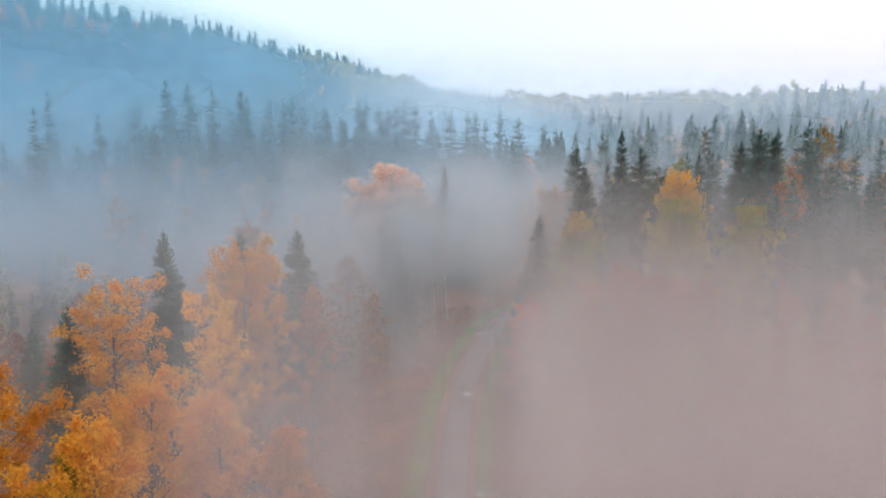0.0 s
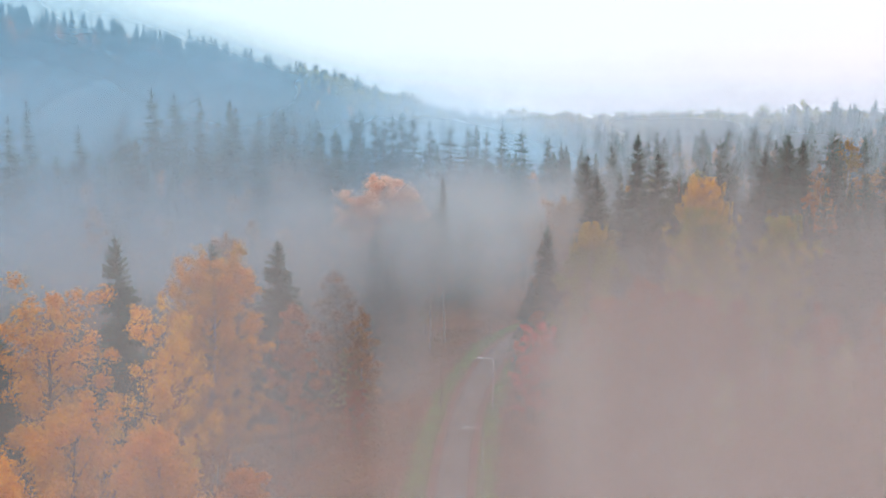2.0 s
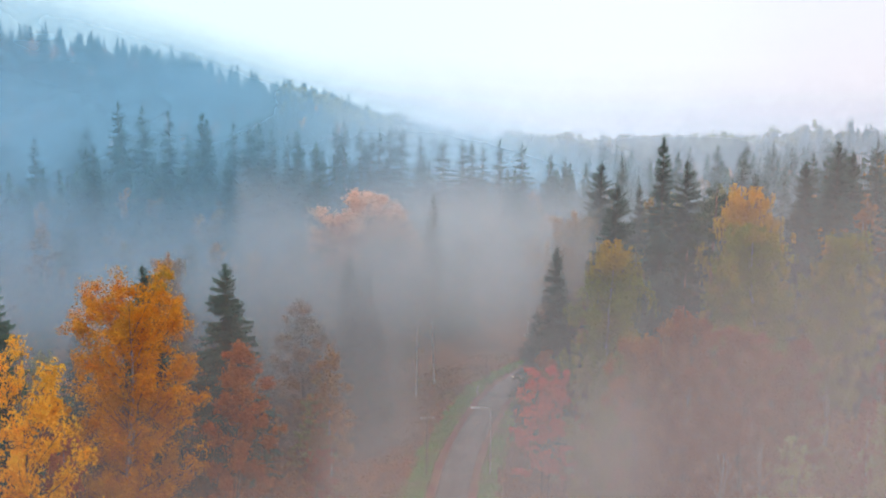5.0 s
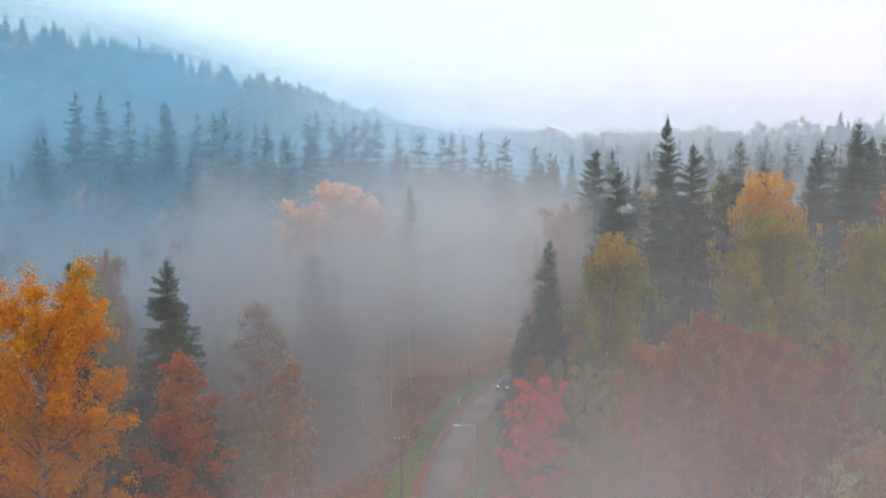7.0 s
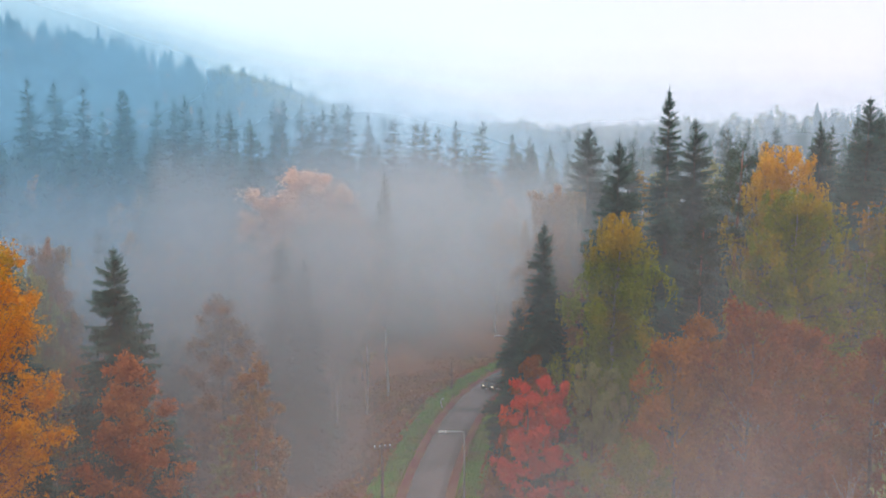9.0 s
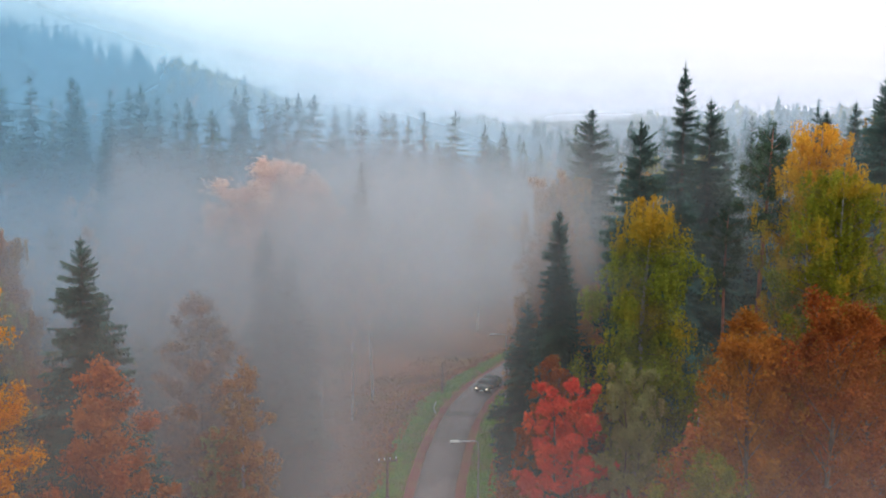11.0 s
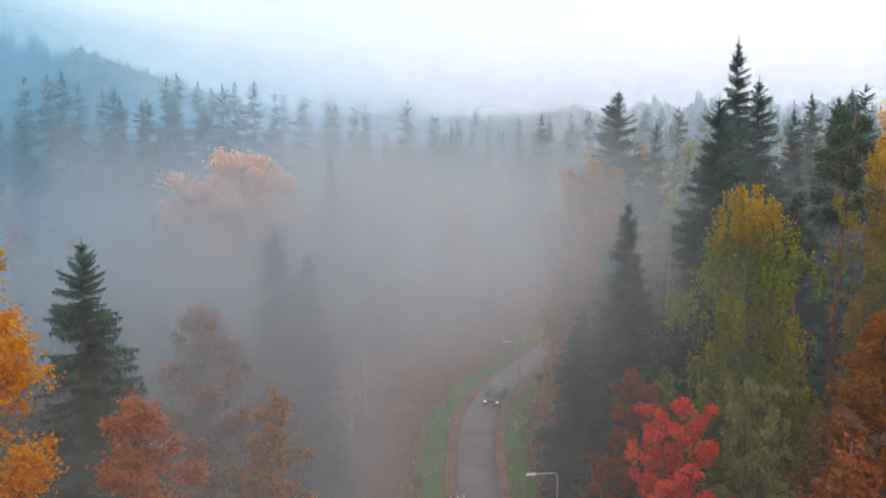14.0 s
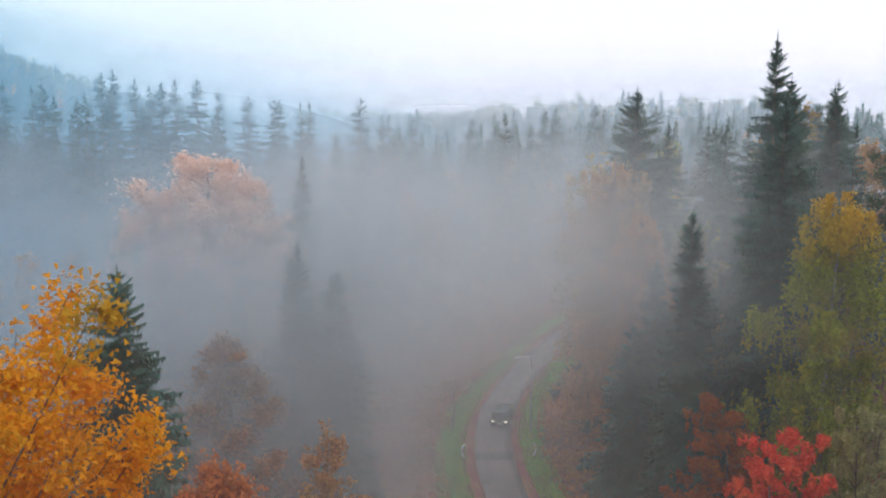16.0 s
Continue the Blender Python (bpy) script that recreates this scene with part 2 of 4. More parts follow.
def tube(points, radii, sides=6):
    """Corners and quads of a tapered tube along points."""
    points, radii = np.asarray(points, float), np.asarray(radii, float)
    way = np.gradient(points, axis=0)
    way /= np.linalg.norm(way, axis=1)[:, None] + 1e-9
    ref = np.array([0, 0, 1.0]) if abs(way[:, 2]).mean() < 0.8 else np.array([1.0, 0, 0])
    a = np.cross(way, ref)
    a /= np.linalg.norm(a, axis=1)[:, None] + 1e-9
    b = np.cross(way, a)
    ang = np.linspace(0, 2 * np.pi, sides, endpoint=False)
    ring = points[:, None] + radii[:, None, None] * (np.cos(ang)[None, :, None] * a[:, None] + np.sin(ang)[None, :, None] * b[:, None])
    n = len(points)
    i, j = np.meshgrid(np.arange(n - 1), np.arange(sides), indexing="ij")
    q = np.stack([i * sides + j, i * sides + (j + 1) % sides, (i + 1) * sides + (j + 1) % sides, (i + 1) * sides + j], -1)
    return ring.reshape(-1, 3), q.reshape(-1, 4)


def joined(pieces):
    """One array of corners and one of faces from several."""
    vs, fs, at = [], [], 0
    for v, f in pieces:
        vs.append(v)
        fs.append(f + at)
        at += len(v)
    return np.concatenate(vs), np.concatenate(fs)


def leaf_blades(centres, size, rng, droop=0.0, narrow=0.6):
    """A small pointed leaf for every centre, turned at random; droop pulls its length downwards."""
    n = len(centres)
    a = rng.normal(size=(n, 3))
    a[:, 2] -= droop * 2.2
    a /= np.linalg.norm(a, axis=1)[:, None]
    b = np.cross(a, rng.normal(size=(n, 3)))
    b /= np.linalg.norm(b, axis=1)[:, None] + 1e-9
    s = size * rng.uniform(0.6, 1.35, (n, 1))
    a, b = a * s * 0.55, b * s * 0.55 * narrow
    v = np.stack([centres - a * 0.8 + b, centres - a * 0.8 - b, centres + a], 1).reshape(-1, 3)
    return v, np.arange(3 * n).reshape(-1, 3)


# ---- trees ----
def spruce_meshes(h, r, whorls, per, twigs, seed, bare=0.05, power=0.8, ragged=0.25, material=None):
    """Trunk and needle crown of a spruce: whorls of drooping boughs, each with side twigs and hanging twigs."""
    rng = np.random.default_rng(seed)
    zs = h * (bare + (0.985 - bare) * np.linspace(0, 1, whorls) ** 0.92)
    z = np.clip(np.repeat(zs, per) + rng.normal(0, 1.6 * h / whorls, whorls * per), bare * h * 0.6, 0.985 * h)
    f = np.clip(z / h, 0, 1)
    n = len(z)
    az = np.repeat(rng.uniform(0, 6.28, whorls), per) + np.tile(np.arange(per) * 2 * np.pi / per, whorls) + rng.normal(0, 0.25, n)
    swell = 1 + 0.18 * np.sin(az * 2 + seed) + 0.15 * np.sin(az + 3 * f * 6 + seed)
    ln = r * (np.minimum(np.clip(1 - f, 0, 1) ** power, 2.6 * (1 - f)) * np.clip(0.62 + 2.2 * f, 0, 1) + 0.01) * rng.uniform(1 - ragged, 1 + ragged, n) * swell
    rise = np.interp(f, [0, 0.5, 0.85, 1], [-0.38, -0.16, 0.18, 0.9]) + rng.normal(0, 0.07, n)
    out = np.stack([np.cos(az), np.sin(az), 0 * az], 1)
    side = np.stack([-np.sin(az), np.cos(az), 0 * az], 1)
    root = np.stack([0 * z, 0 * z, z], 1)
    u = (np.arange(twigs) + 0.5) / twigs
    u = u[None] + rng.uniform(-0.4, 0.4, (n, twigs)) / twigs

    def along(s):
        drop = rise[:, None] * s - 0.28 * s ** 2 + 0.20 * s ** 3
        return root[:, None] + ln[:, None, None] * (out[:, None] * s[..., None] + np.array([0, 0, 1.0]) * drop[..., None])

    p0, p1 = along(np.clip(u - 0.62 / twigs, 0, 1)), along(np.clip(u + 0.62 / twigs, 0, 1.05))
    w = (ln[:, None] * (0.40 * (1 - u) + 0.12) + 0.06) * rng.uniform(0.7, 1.25, (n, twigs))
    tris = []
    for sgn in (-1, 1):
        tip = (p0 + p1) / 2 + w[..., None] * (0.55 * out[:, None] + sgn * 0.80 * side[:, None]) + (w * rng.normal(-0.24, 0.16, (n, twigs)))[..., None] * np.array([0, 0, 1.0])
        tris.append(np.stack([p0, p1, tip], 2))
    hang = (p0 + p1) / 2 + side[:, None] * (rng.normal(0, 0.12, (n, twigs)) * w)[..., None] - np.array([0, 0, 1.0]) * ((0.36 * w + 0.011 * h * np.minimum(1, 7 * (1 - f))[:, None]) * rng.uniform(0.4, 1.3, (n, twigs)))[..., None]
    tris.append(np.stack([p0, p1, hang], 2))
    v = np.concatenate([t.reshape(-1, 3) for t in tris])
    # the leading shoot
    top = np.array([[0.16, 0, h * 0.955], [-0.08, 0.14, h * 0.955], [0, 0, h * 1.02], [-0.08, -0.14, h * 0.955], [0.16, 0, h * 0.955], [0, 0, h * 1.02]])
    v = np.concatenate([v, top])
    crown = fast_mesh("crown", v, np.arange(len(v)).reshape(-1, 3), material or LEAF["needle"])
    tv, tf = tube([(0, 0, -1.5), (0, 0, h * 0.3), (0.05, 0, h * 0.65), (0, 0, h * 0.97)], [0.014 * h, 0.011 * h, 0.006 * h, 0.02], 7)
    return {"trunk": fast_mesh("trunk", tv, tf, DARK_BARK, True), "crown": crown}


def broadleaf_meshes(h, r, leaves, seed, base=0.25, limbs=26, shape=(0.55, 1.0, 0.75, 0.12), droop=0.0, leaf=0.30, spread=0.75,
                     bark=None, leafy=None, stems=1, rise=(0.25, 0.95), narrow=0.6, limb_scale=1.0, sub=5):
    """Trunk, limbs and leaf crown of a broadleaf tree. shape: the crown's half-width at its foot, a third, two thirds and its top."""
    rng = np.random.default_rng(seed)
    trunks, wood, anchors = [], [], []
    for s in range(stems):
        off = rng.normal(0, 0.10 * r * (stems > 1), 2)
        bend = rng.normal(0, 0.03 * h, 2)
        if stems > 1:
            bend = bend + off * 2.2
        zs = np.linspace(-1.2, h * 0.96, 8)
        f = np.clip(zs / h, 0, 1)
        pts = np.stack([off[0] + bend[0] * f ** 1.5 + 0.04 * r * np.sin(f * 9 + seed + s), off[1] + bend[1] * f ** 1.5 + 0.04 * r * np.cos(f * 8 + seed), zs], 1)
        rad = (0.0105 * h / stems ** 0.3) * (1 - f) ** 0.8 + 0.018
        trunks.append(tube(pts, rad, 7))
        m = limbs // stems
        for i in range(m):
            q = (i + rng.uniform(0, 1)) / m
            z0 = h * (base + (0.95 - base) * q) * 0.97
            z0 -= 0.08 * h * (1 - q)
            c = np.array([np.interp(z0, zs, pts[:, k]) for k in range(3)])
            az = i * 2.4 + rng.uniform(-0.5, 0.5) + s
            ln = r * np.interp(q, [0, 0.33, 0.66, 1], shape) * rng.uniform(0.75, 1.15)
            up = np.interp(q, [0, 1], rise) + rng.normal(0, 0.1)
            t = np.linspace(0, 1, 5)
            way = np.stack([np.cos(az + 0.25 * t), np.sin(az + 0.25 * t), up - droop * 0.9 * t ** 1.5], 1)
            line = c + np.cumsum(np.vstack([np.zeros(3), way[1:] * ln / 4]), 0)
            wood.append(tube(line, (0.012 + 0.020 * ln * 0.5 * limb_scale * (1 - t)) , 4))
            k = max(2, int(sub * (0.5 + ln / r)))
            for _ in range(k):
                tt = rng.uniform(0.1 if droop > 0.3 else 0.25, 1.05)
                at = np.array([np.interp(tt, t, line[:, j]) for j in range(3)])
                stray = rng.normal(0, 0.30 * spread * (0.4 + 0.25 * ln), 3)
                anchors.append(at + stray * np.array([1, 1, 0.8]))
                if rng.random() < 0.3:
                    wood.append(tube([at - 0.2 * stray, at + 0.5 * stray, at + stray], [0.02, 0.014, 0.006], 3))
        anchors.append(pts[-1] + np.array([0, 0, 0.01 * h]))
    anchors = np.array(anchors)
    which = rng.integers(0, len(anchors), leaves)
    wide = spread * rng.uniform(0.55, 1.25, len(anchors))
    offs = rng.normal(0, 0.5, (leaves, 3)) * wide[which][:, None]
    if droop:
        # leaves hang in strands below the anchors
        strand = which * 7 + rng.integers(0, 7, leaves)
        sway = rng.normal(0, 0.42, (len(anchors) * 7, 2)) * np.repeat(wide, 7)[:, None]
        length = rng.uniform(0.5, 1.0, len(anchors) * 7) * (0.9 + 3.2 * droop) * np.repeat(wide, 7)
        offs[:, :2] = sway[strand] + rng.normal(0, 0.07, (leaves, 2))
        offs[:, 2] = 0.25 - rng.uniform(0, 1, leaves) ** 0.85 * length[strand]
    lv, lf = leaf_blades(anchors[which] + offs, leaf, rng, droop, narrow)
    tv, tf = joined(trunks)
    wv, wf = joined(wood)
    middle = np.median(lv[:, :2], axis=0)
    fit_z = min(1.0, h / np.percentile(lv[:, 2], 99.7))
    fit_r = min(1.0, r / np.percentile(np.hypot(*(lv[:, :2] - middle).T), 96))
    for v in (lv, tv, wv):
        v[:, 2] *= fit_z
        v[:, :2] = v[:, :2] * fit_r
    bark = bark or BIRCH_BARK
    return {"trunk": fast_mesh("trunk", tv, tf, bark, True), "branches": fast_mesh("branches", wv, wf, bark if bark is not BIRCH_BARK else DARK_BARK, True),
            "crown": fast_mesh("crown", lv, lf, leafy)}


def recoloured(meshes, material):
    """The same tree with other leaves."""
    found = dict(meshes)
    found["crown"] = meshes["crown"].copy()
    found["crown"].materials[0] = material
    return found


def plant(kind, meshes, x, y, h=None, made=1.0, turn=0.0, wide=1.0, label="", category="tree", group="", sink=0.0):
    """Stands a tree on the ground: h metres high, from meshes that are made metres high."""
    ob = new(kind)
    s = h / made if h else 1.0
    ob.matrix_world = Matrix.LocRotScale((x, y, ground_z(x, y) - sink), Euler((0, 0, turn)), (s * wide, s * wide, s))
    for name, me in meshes.items():
        piece = part(name, me, ob)
        if name == "branches":
            tagged(piece, kind="stuff")
    return tagged(ob, label, category, group)


# ---- the lie of the land ----
ROAD = [(-2.0, -300), (-1.0, 0), (0.4, 60), (1.6, 100), (3.1, 124.5), (4.7, 139.5), (6.2, 148.5), (8.0, 157), (10.0, 165), (12.3, 172), (16.0, 180), (20.6, 187.5), (26.5, 195.5),
        (34.0, 203.5), (45.0, 213), (62.0, 225), (90.0, 240)]
RY, RX = np.array([p[1] for p in ROAD], float), np.array([p[0] for p in ROAD], float)


def smooth(t):
    t = np.clip(t, 0, 1)
    return t * t * (3 - 2 * t)


def road_x(y):
    return np.interp(y, RY, RX)


def rolling(x, y):
    return 0.30 * np.sin(x * 0.23 + 1.3 * np.sin(y * 0.11)) + 0.25 * np.sin(y * 0.19 + 0.7 * np.sin(x * 0.17)) + 0.12 * np.sin(x * 0.71 + y * 0.53)


# the wooded hill's crest, from west to east
CREST_X = np.array([-900, -420, -250, -144, -110, -93, -81, -66, -55, -43, -35, -27, -5, 23, 60], float)
CREST_Z = np.array([20, 62, 70, 53, 47.5, 42, 38, 35, 32.5, 28.5, 24.5, 20, 15, 8, 8], float)


def ground_z(x, y):
    """The ground's height: a level road, a dip beside it, a slope up on the other side, a plateau and a wooded hill."""
    x, y = np.asarray(x, float), np.asarray(y, float)
    d = x - road_x(y)
    z = 8.0 * smooth((y - 190) / 75)
    z = z - 2.3 * smooth((-d - 4.5) / 9) * (1 - smooth((y - 230) / 60)) + 3.0 * smooth((d - 6) / 25) * (1 - smooth((y - 260) / 80))
    z = z + 11 * np.exp(-(((x - 230) / 130) ** 2 + ((y - 430) / 110) ** 2))
    z = z - 0.14 * np.clip(y - 690, 0, None)
    z = z + (np.interp(x, CREST_X, CREST_Z) - 8) * smooth((y - 315) / 130) * (1 - 0.6 * smooth((y - 560) / 200))
    z = z + rolling(x, y) * smooth((np.abs(d) - 4.2) / 4)
    return z if z.ndim else float(z)


xs = np.unique(np.concatenate([np.linspace(-2600, -300, 16), np.linspace(-300, -60, 40), np.linspace(-60, 70, 131), np.linspace(70, 300, 40), np.linspace(300, 2600, 16)]))
ys = np.unique(np.concatenate([np.linspace(-1200, 0, 10), np.linspace(0, 90, 30), np.linspace(90, 215, 110), np.linspace(215, 700, 70), np.linspace(700, 4200, 16)]))
gx, gy = np.meshgrid(xs, ys)
gz = ground_z(gx, gy)
gz = gz - 0.06 * (np.abs(gx - road_x(gy)) < 3.0)
ni, nj = gx.shape
ii, jj = np.meshgrid(np.arange(ni - 1), np.arange(nj - 1), indexing="ij")
quads = np.stack([ii * nj + jj, ii * nj + jj + 1, (ii + 1) * nj + jj + 1, (ii + 1) * nj + jj], -1).reshape(-1, 4)
ground = new("ground", fast_mesh("ground", np.stack([gx, gy, gz], -1).reshape(-1, 3), quads, SOIL, True))
tagged(ground, "forest floor of brown and rust-red leaf litter", "ground", kind="structure")


def ribbon(name, lo, hi, lift, material, label, y0=-300, y1=238, wobble=0.0, step=1.5, seed=3):
    """A strip along the road between two offsets from its middle, lying on the ground, with a thin edge."""
    rng = np.random.default_rng(seed)
    yy = np.arange(y0, y1, step)
    xx = road_x(yy)
    tx, ty = np.gradient(xx), np.gradient(yy)
    ln = np.hypot(tx, ty)
    nx, ny = ty / ln, -tx / ln
    cols = []
    across = np.linspace(0, 1, 5)
    w0, w1 = (np.convolve(rng.normal(0, wobble, len(yy) + 4), np.ones(5) / 5, "valid") for _ in range(2))
    for a in across:
        off = (lo + w0) * (1 - a) + (hi + w1) * a
        px, py = xx + nx * off, yy + ny * off
        cols.append(np.stack([px, py, ground_z(px, py) + lift], 1))
    low0, low1 = cols[0] - [0, 0, 0.3], cols[-1] - [0, 0, 0.3]
    grid = np.stack([low0, *cols, low1], 1)
    n, k = grid.shape[:2]
    i, j = np.meshgrid(np.arange(n - 1), np.arange(k - 1), indexing="ij")
    q = np.stack([i * k + j, i * k + j + 1, (i + 1) * k + j + 1, (i + 1) * k + j], -1).reshape(-1, 4)
    ob = new(name, fast_mesh(name, grid.reshape(-1, 3), q, material, True))
    return tagged(ob, label, kind="structure", category="road")


ribbon("road", -1.68, 1.68, 0.05, ASPHALT, "narrow worn grey asphalt forest road", wobble=0.05)
ribbon("road_shoulder_west", -2.75, -1.66, 0.03, SHOULDER, "strip of red-brown gravel beside the asphalt", wobble=0.12, seed=4)
ribbon("road_shoulder_east", 1.66, 2.65, 0.03, SHOULDER, "strip of red-brown gravel beside the asphalt", wobble=0.12, seed=5)
ribbon("verge_west", -5.2, -2.72, 0.02, VERGE, "green grass verge beside the road", wobble=0.35, seed=6)
ribbon("verge_east", 2.6, 4.8, 0.02, VERGE, "green grass verge beside the road", wobble=0.35, seed=7)

# ---- tree kinds, each built once ----
SPRUCE = [spruce_meshes(30, 5.6, 62, 9, 16, 11, 0.06, 0.66), spruce_meshes(30, 4.6, 62, 8, 16, 12, 0.08, 0.76, 0.38), spruce_meshes(30, 6.4, 62, 9, 16, 13, 0.05, 0.66, 0.22),
          spruce_meshes(24, 5.6, 54, 9, 16, 14, 0.10, 0.74, 0.20)]
SPRUCE_H = [30, 30, 30, 24]
SPRUCE_MID = [spruce_meshes(24, 4.4, 30, 6, 6, 21, 0.10, 0.70), spruce_meshes(24, 3.9, 30, 6, 6, 22, 0.12, 0.72, 0.3), spruce_meshes(24, 5.0, 30, 6, 6, 23, 0.08, 0.68)]
BIRCH = broadleaf_meshes(25, 4.4, 48000, 31, 0.26, 70, (0.85, 1.0, 0.88, 0.35), 0.60, 0.22, 0.80, leafy=LEAF["green"], sub=7)
BIRCH_BIG = broadleaf_meshes(28, 6.4, 52000, 32, 0.34, 76, (0.80, 1.0, 0.85, 0.30), 0.40, 0.24, 0.85, leafy=LEAF["turning"], stems=2, sub=8)
ASPEN = broadleaf_meshes(26, 6.2, 80000, 33, 0.24, 80, (1.0, 1.0, 0.90, 0.45), 0.0, 0.19, 0.70, leafy=LEAF["gold"], stems=2, rise=(0.3, 1.8), sub=9, narrow=0.75)
ROUND = broadleaf_meshes(20, 4.4, 26000, 34, 0.16, 40, (0.85, 1.0, 0.85, 0.25), 0.0, 0.22, 0.72, leafy=LEAF["amber"], rise=(0.35, 1.5), bark=DARK_BARK, sub=4)
ROUND_B = broadleaf_meshes(20, 3.6, 21000, 35, 0.16, 40, (0.8, 1.0, 0.70, 0.15), 0.0, 0.22, 0.66, leafy=LEAF["orange"], rise=(0.4, 1.8), bark=DARK_BARK, sub=4)
RAGGED = broadleaf_meshes(24, 4.8, 18000, 36, 0.28, 44, (0.7, 1.0, 0.95, 0.45), 0.0, 0.25, 0.62, leafy=LEAF["orange"], rise=(0.35, 1.2), bark=DARK_BARK, sub=6)
ROWAN = broadleaf_meshes(12.5, 3.8, 24000, 37, 0.24, 40, (1.0, 0.95, 0.65, 0.25), 0.08, 0.20, 0.62, leafy=LEAF["red"], stems=2, bark=DARK_BARK, rise=(0.1, 1.2), sub=5)
LONG = broadleaf_meshes(16, 2.2, 3000, 40, 0.66, 20, (0.7, 1.0, 0.8, 0.3), 0.1, 0.22, 0.6, bark=WHITE_BARK, leafy=LEAF["tan"])
SLIM = broadleaf_meshes(14, 2.5, 9000, 38, 0.25, 36, (0.8, 1.0, 0.7, 0.1), 0.2, 0.20, 0.62, leafy=LEAF["tan"])
PINE = broadleaf_meshes(31, 2.7, 8000, 39, 0.74, 20, (0.8, 1.0, 0.9, 0.6), 0.0, 0.34, 0.60, leafy=LEAF["pine"], bark=PINE_BARK, rise=(0.0, 0.6), narrow=0.25)
MID = [broadleaf_meshes(20, 4.0, 2300, 41 + i, 0.22, 16, (0.75, 1.0, 0.75, 0.2), 0.2, 0.52, 1.2, leafy=LEAF["tan"], sub=6) for i in range(3)]
MID_COLOURED = {(i, c): recoloured(MID[i], LEAF[c]) for i in range(3) for c in ("rust", "tan", "orange", "olive", "brick", "turning", "pink", "gold")}


def spruce(i, x, y, top, wide=1.0, turn=0.0, label="tall dark green spruce with drooping boughs"):
    return plant("spruce_tree", SPRUCE[i], x, y, top - ground_z(x, y), SPRUCE_H[i], turn, wide, label, "spruce")


def leafy(kind, meshes, made, colour, x, y, top, wide=1.0, turn=0.0, label="", category="tree"):
    m = recoloured(meshes, LEAF[colour]) if colour else meshes
    return plant(kind, m, x, y, top - ground_z(x, y), made, turn, wide, label, category)


# the stand of tall conifers above the road's bend
spruce(1, 29.9, 157.0, 35.9, 0.95, 0.3, "tallest narrow spruce with a ragged spire")
spruce(0, 33.6, 159.8, 32.9, 0.85, 1.3)
spruce(2, 22.2, 145.6, 31.1, 0.74, 2.0, "dense dark spruce with a pointed top")
spruce(0, 24.5, 169.0, 32.0, 0.95, 4.0, "spruce with open layered boughs")
spruce(1, 30.7, 173.8, 29.0, 0.9, 0.9)
spruce(0, 15.8, 146.0, 23.8, 0.85, 2.6, "slim dark spruce beside the road")
spruce(3, 55.0, 166.0, 35.3, 0.8, 2.6)
spruce(2, 60.0, 173.0, 33.8, 0.75, 0.6)
spruce(1, 68.5, 196.0, 33.3, 0.95, 1.6)
spruce(0, 57.0, 182.0, 32.0, 0.85, 5.0)
spruce(1, 47.5, 176.0, 30.5, 0.9, 2.1)
spruce(2, 14.2, 150.5, 15.5, 0.95, 1.9, "bushy low spruce beside the road")
spruce(0, 17.5, 153.0, 19.5, 1.0, 2.9, "smaller spruce with bare lower boughs beside the road")
leafy("pine_tree", PINE, 31, None, 33.1, 146.8, 31.5, 1.0, 0.4, "old pine with a bare red trunk and flat crown", "pine")
leafy("pine_tree", PINE, 31, None, 30.9, 148.5, 24.5, 0.9, 2.4, "pine with a red trunk among spruces", "pine")
# birches and rowans on the slope
leafy("birch_tree", BIRCH_BIG, 28, "turning", 35.2, 141.6, 31.4, 0.74, 0.2, "large birch turning from green to orange gold", "birch")
leafy("birch_tree", BIRCH_BIG, 28, "green", 36.5, 137.0, 28.0, 0.9, 2.2, "tall yellow-green birch with pale forked trunk", "birch")
leafy("birch_tree", BIRCH_BIG, 28, "green", 44.0, 139.5, 27.0, 0.85, 4.2, "yellow-green birch with hanging sprays", "birch")
leafy("birch_tree", BIRCH, 25, "gold_topped", 20.2, 138.5, 26.2, 1.0, 0.0, "weeping birch with green sprays and a golden top", "birch")
leafy("birch_tree", BIRCH, 25, "tan", 20.0, 164.0, 26.5, 1.05, 2.0, "faded tan birch veiled in fog", "birch")
leafy("birch_tree", BIRCH, 25, "tan", 18.5, 156.5, 23.0, 0.9, 3.4, "faded tan birch veiled in fog", "birch")
leafy("rowan_tree", ROWAN, 12.5, "red", 13.4, 132.6, 13.3, 0.92, 0.0, "bright red rowan beside the road", "rowan")
leafy("rowan_tree", ROWAN, 12.5, "rust", 14.4, 140.0, 12.9, 1.0, 1.7, "rusty red rowan behind the bright red one", "rowan")
leafy("small_tree", ROWAN, 12.5, "olive", 17.6, 131.6, 14.7, 0.64, 3.0, "small grey-green tree with a rounded crown", "tree")
leafy("maple_tree", ROUND, 20, "green", 15.0, 112.2, 15.0, 0.95, 0.5, "young maple with green leaves turning yellow", "maple")
leafy("bird_cherry_tree", ROUND, 20, "rust", 22.4, 114.0, 22.4, 0.85, 1.0, "broad rust-brown tree with a domed crown", "tree")
leafy("bird_cherry_tree", ROUND, 20, "rust", 18.9, 116.0, 20.6, 0.85, 4.0, "broad rust-brown tree with a domed crown", "tree")
leafy("bird_cherry_tree", ROUND_B, 20, "rust", 25.5, 130.0, 18.8, 1.25, 2.0, "rust-brown tree with dense fine leaves", "tree")
leafy("bird_cherry_tree", ROUND, 20, "rust", 29.5, 121.5, 20.0, 1.15, 3.0, "broad rust-brown tree with a domed crown", "tree")
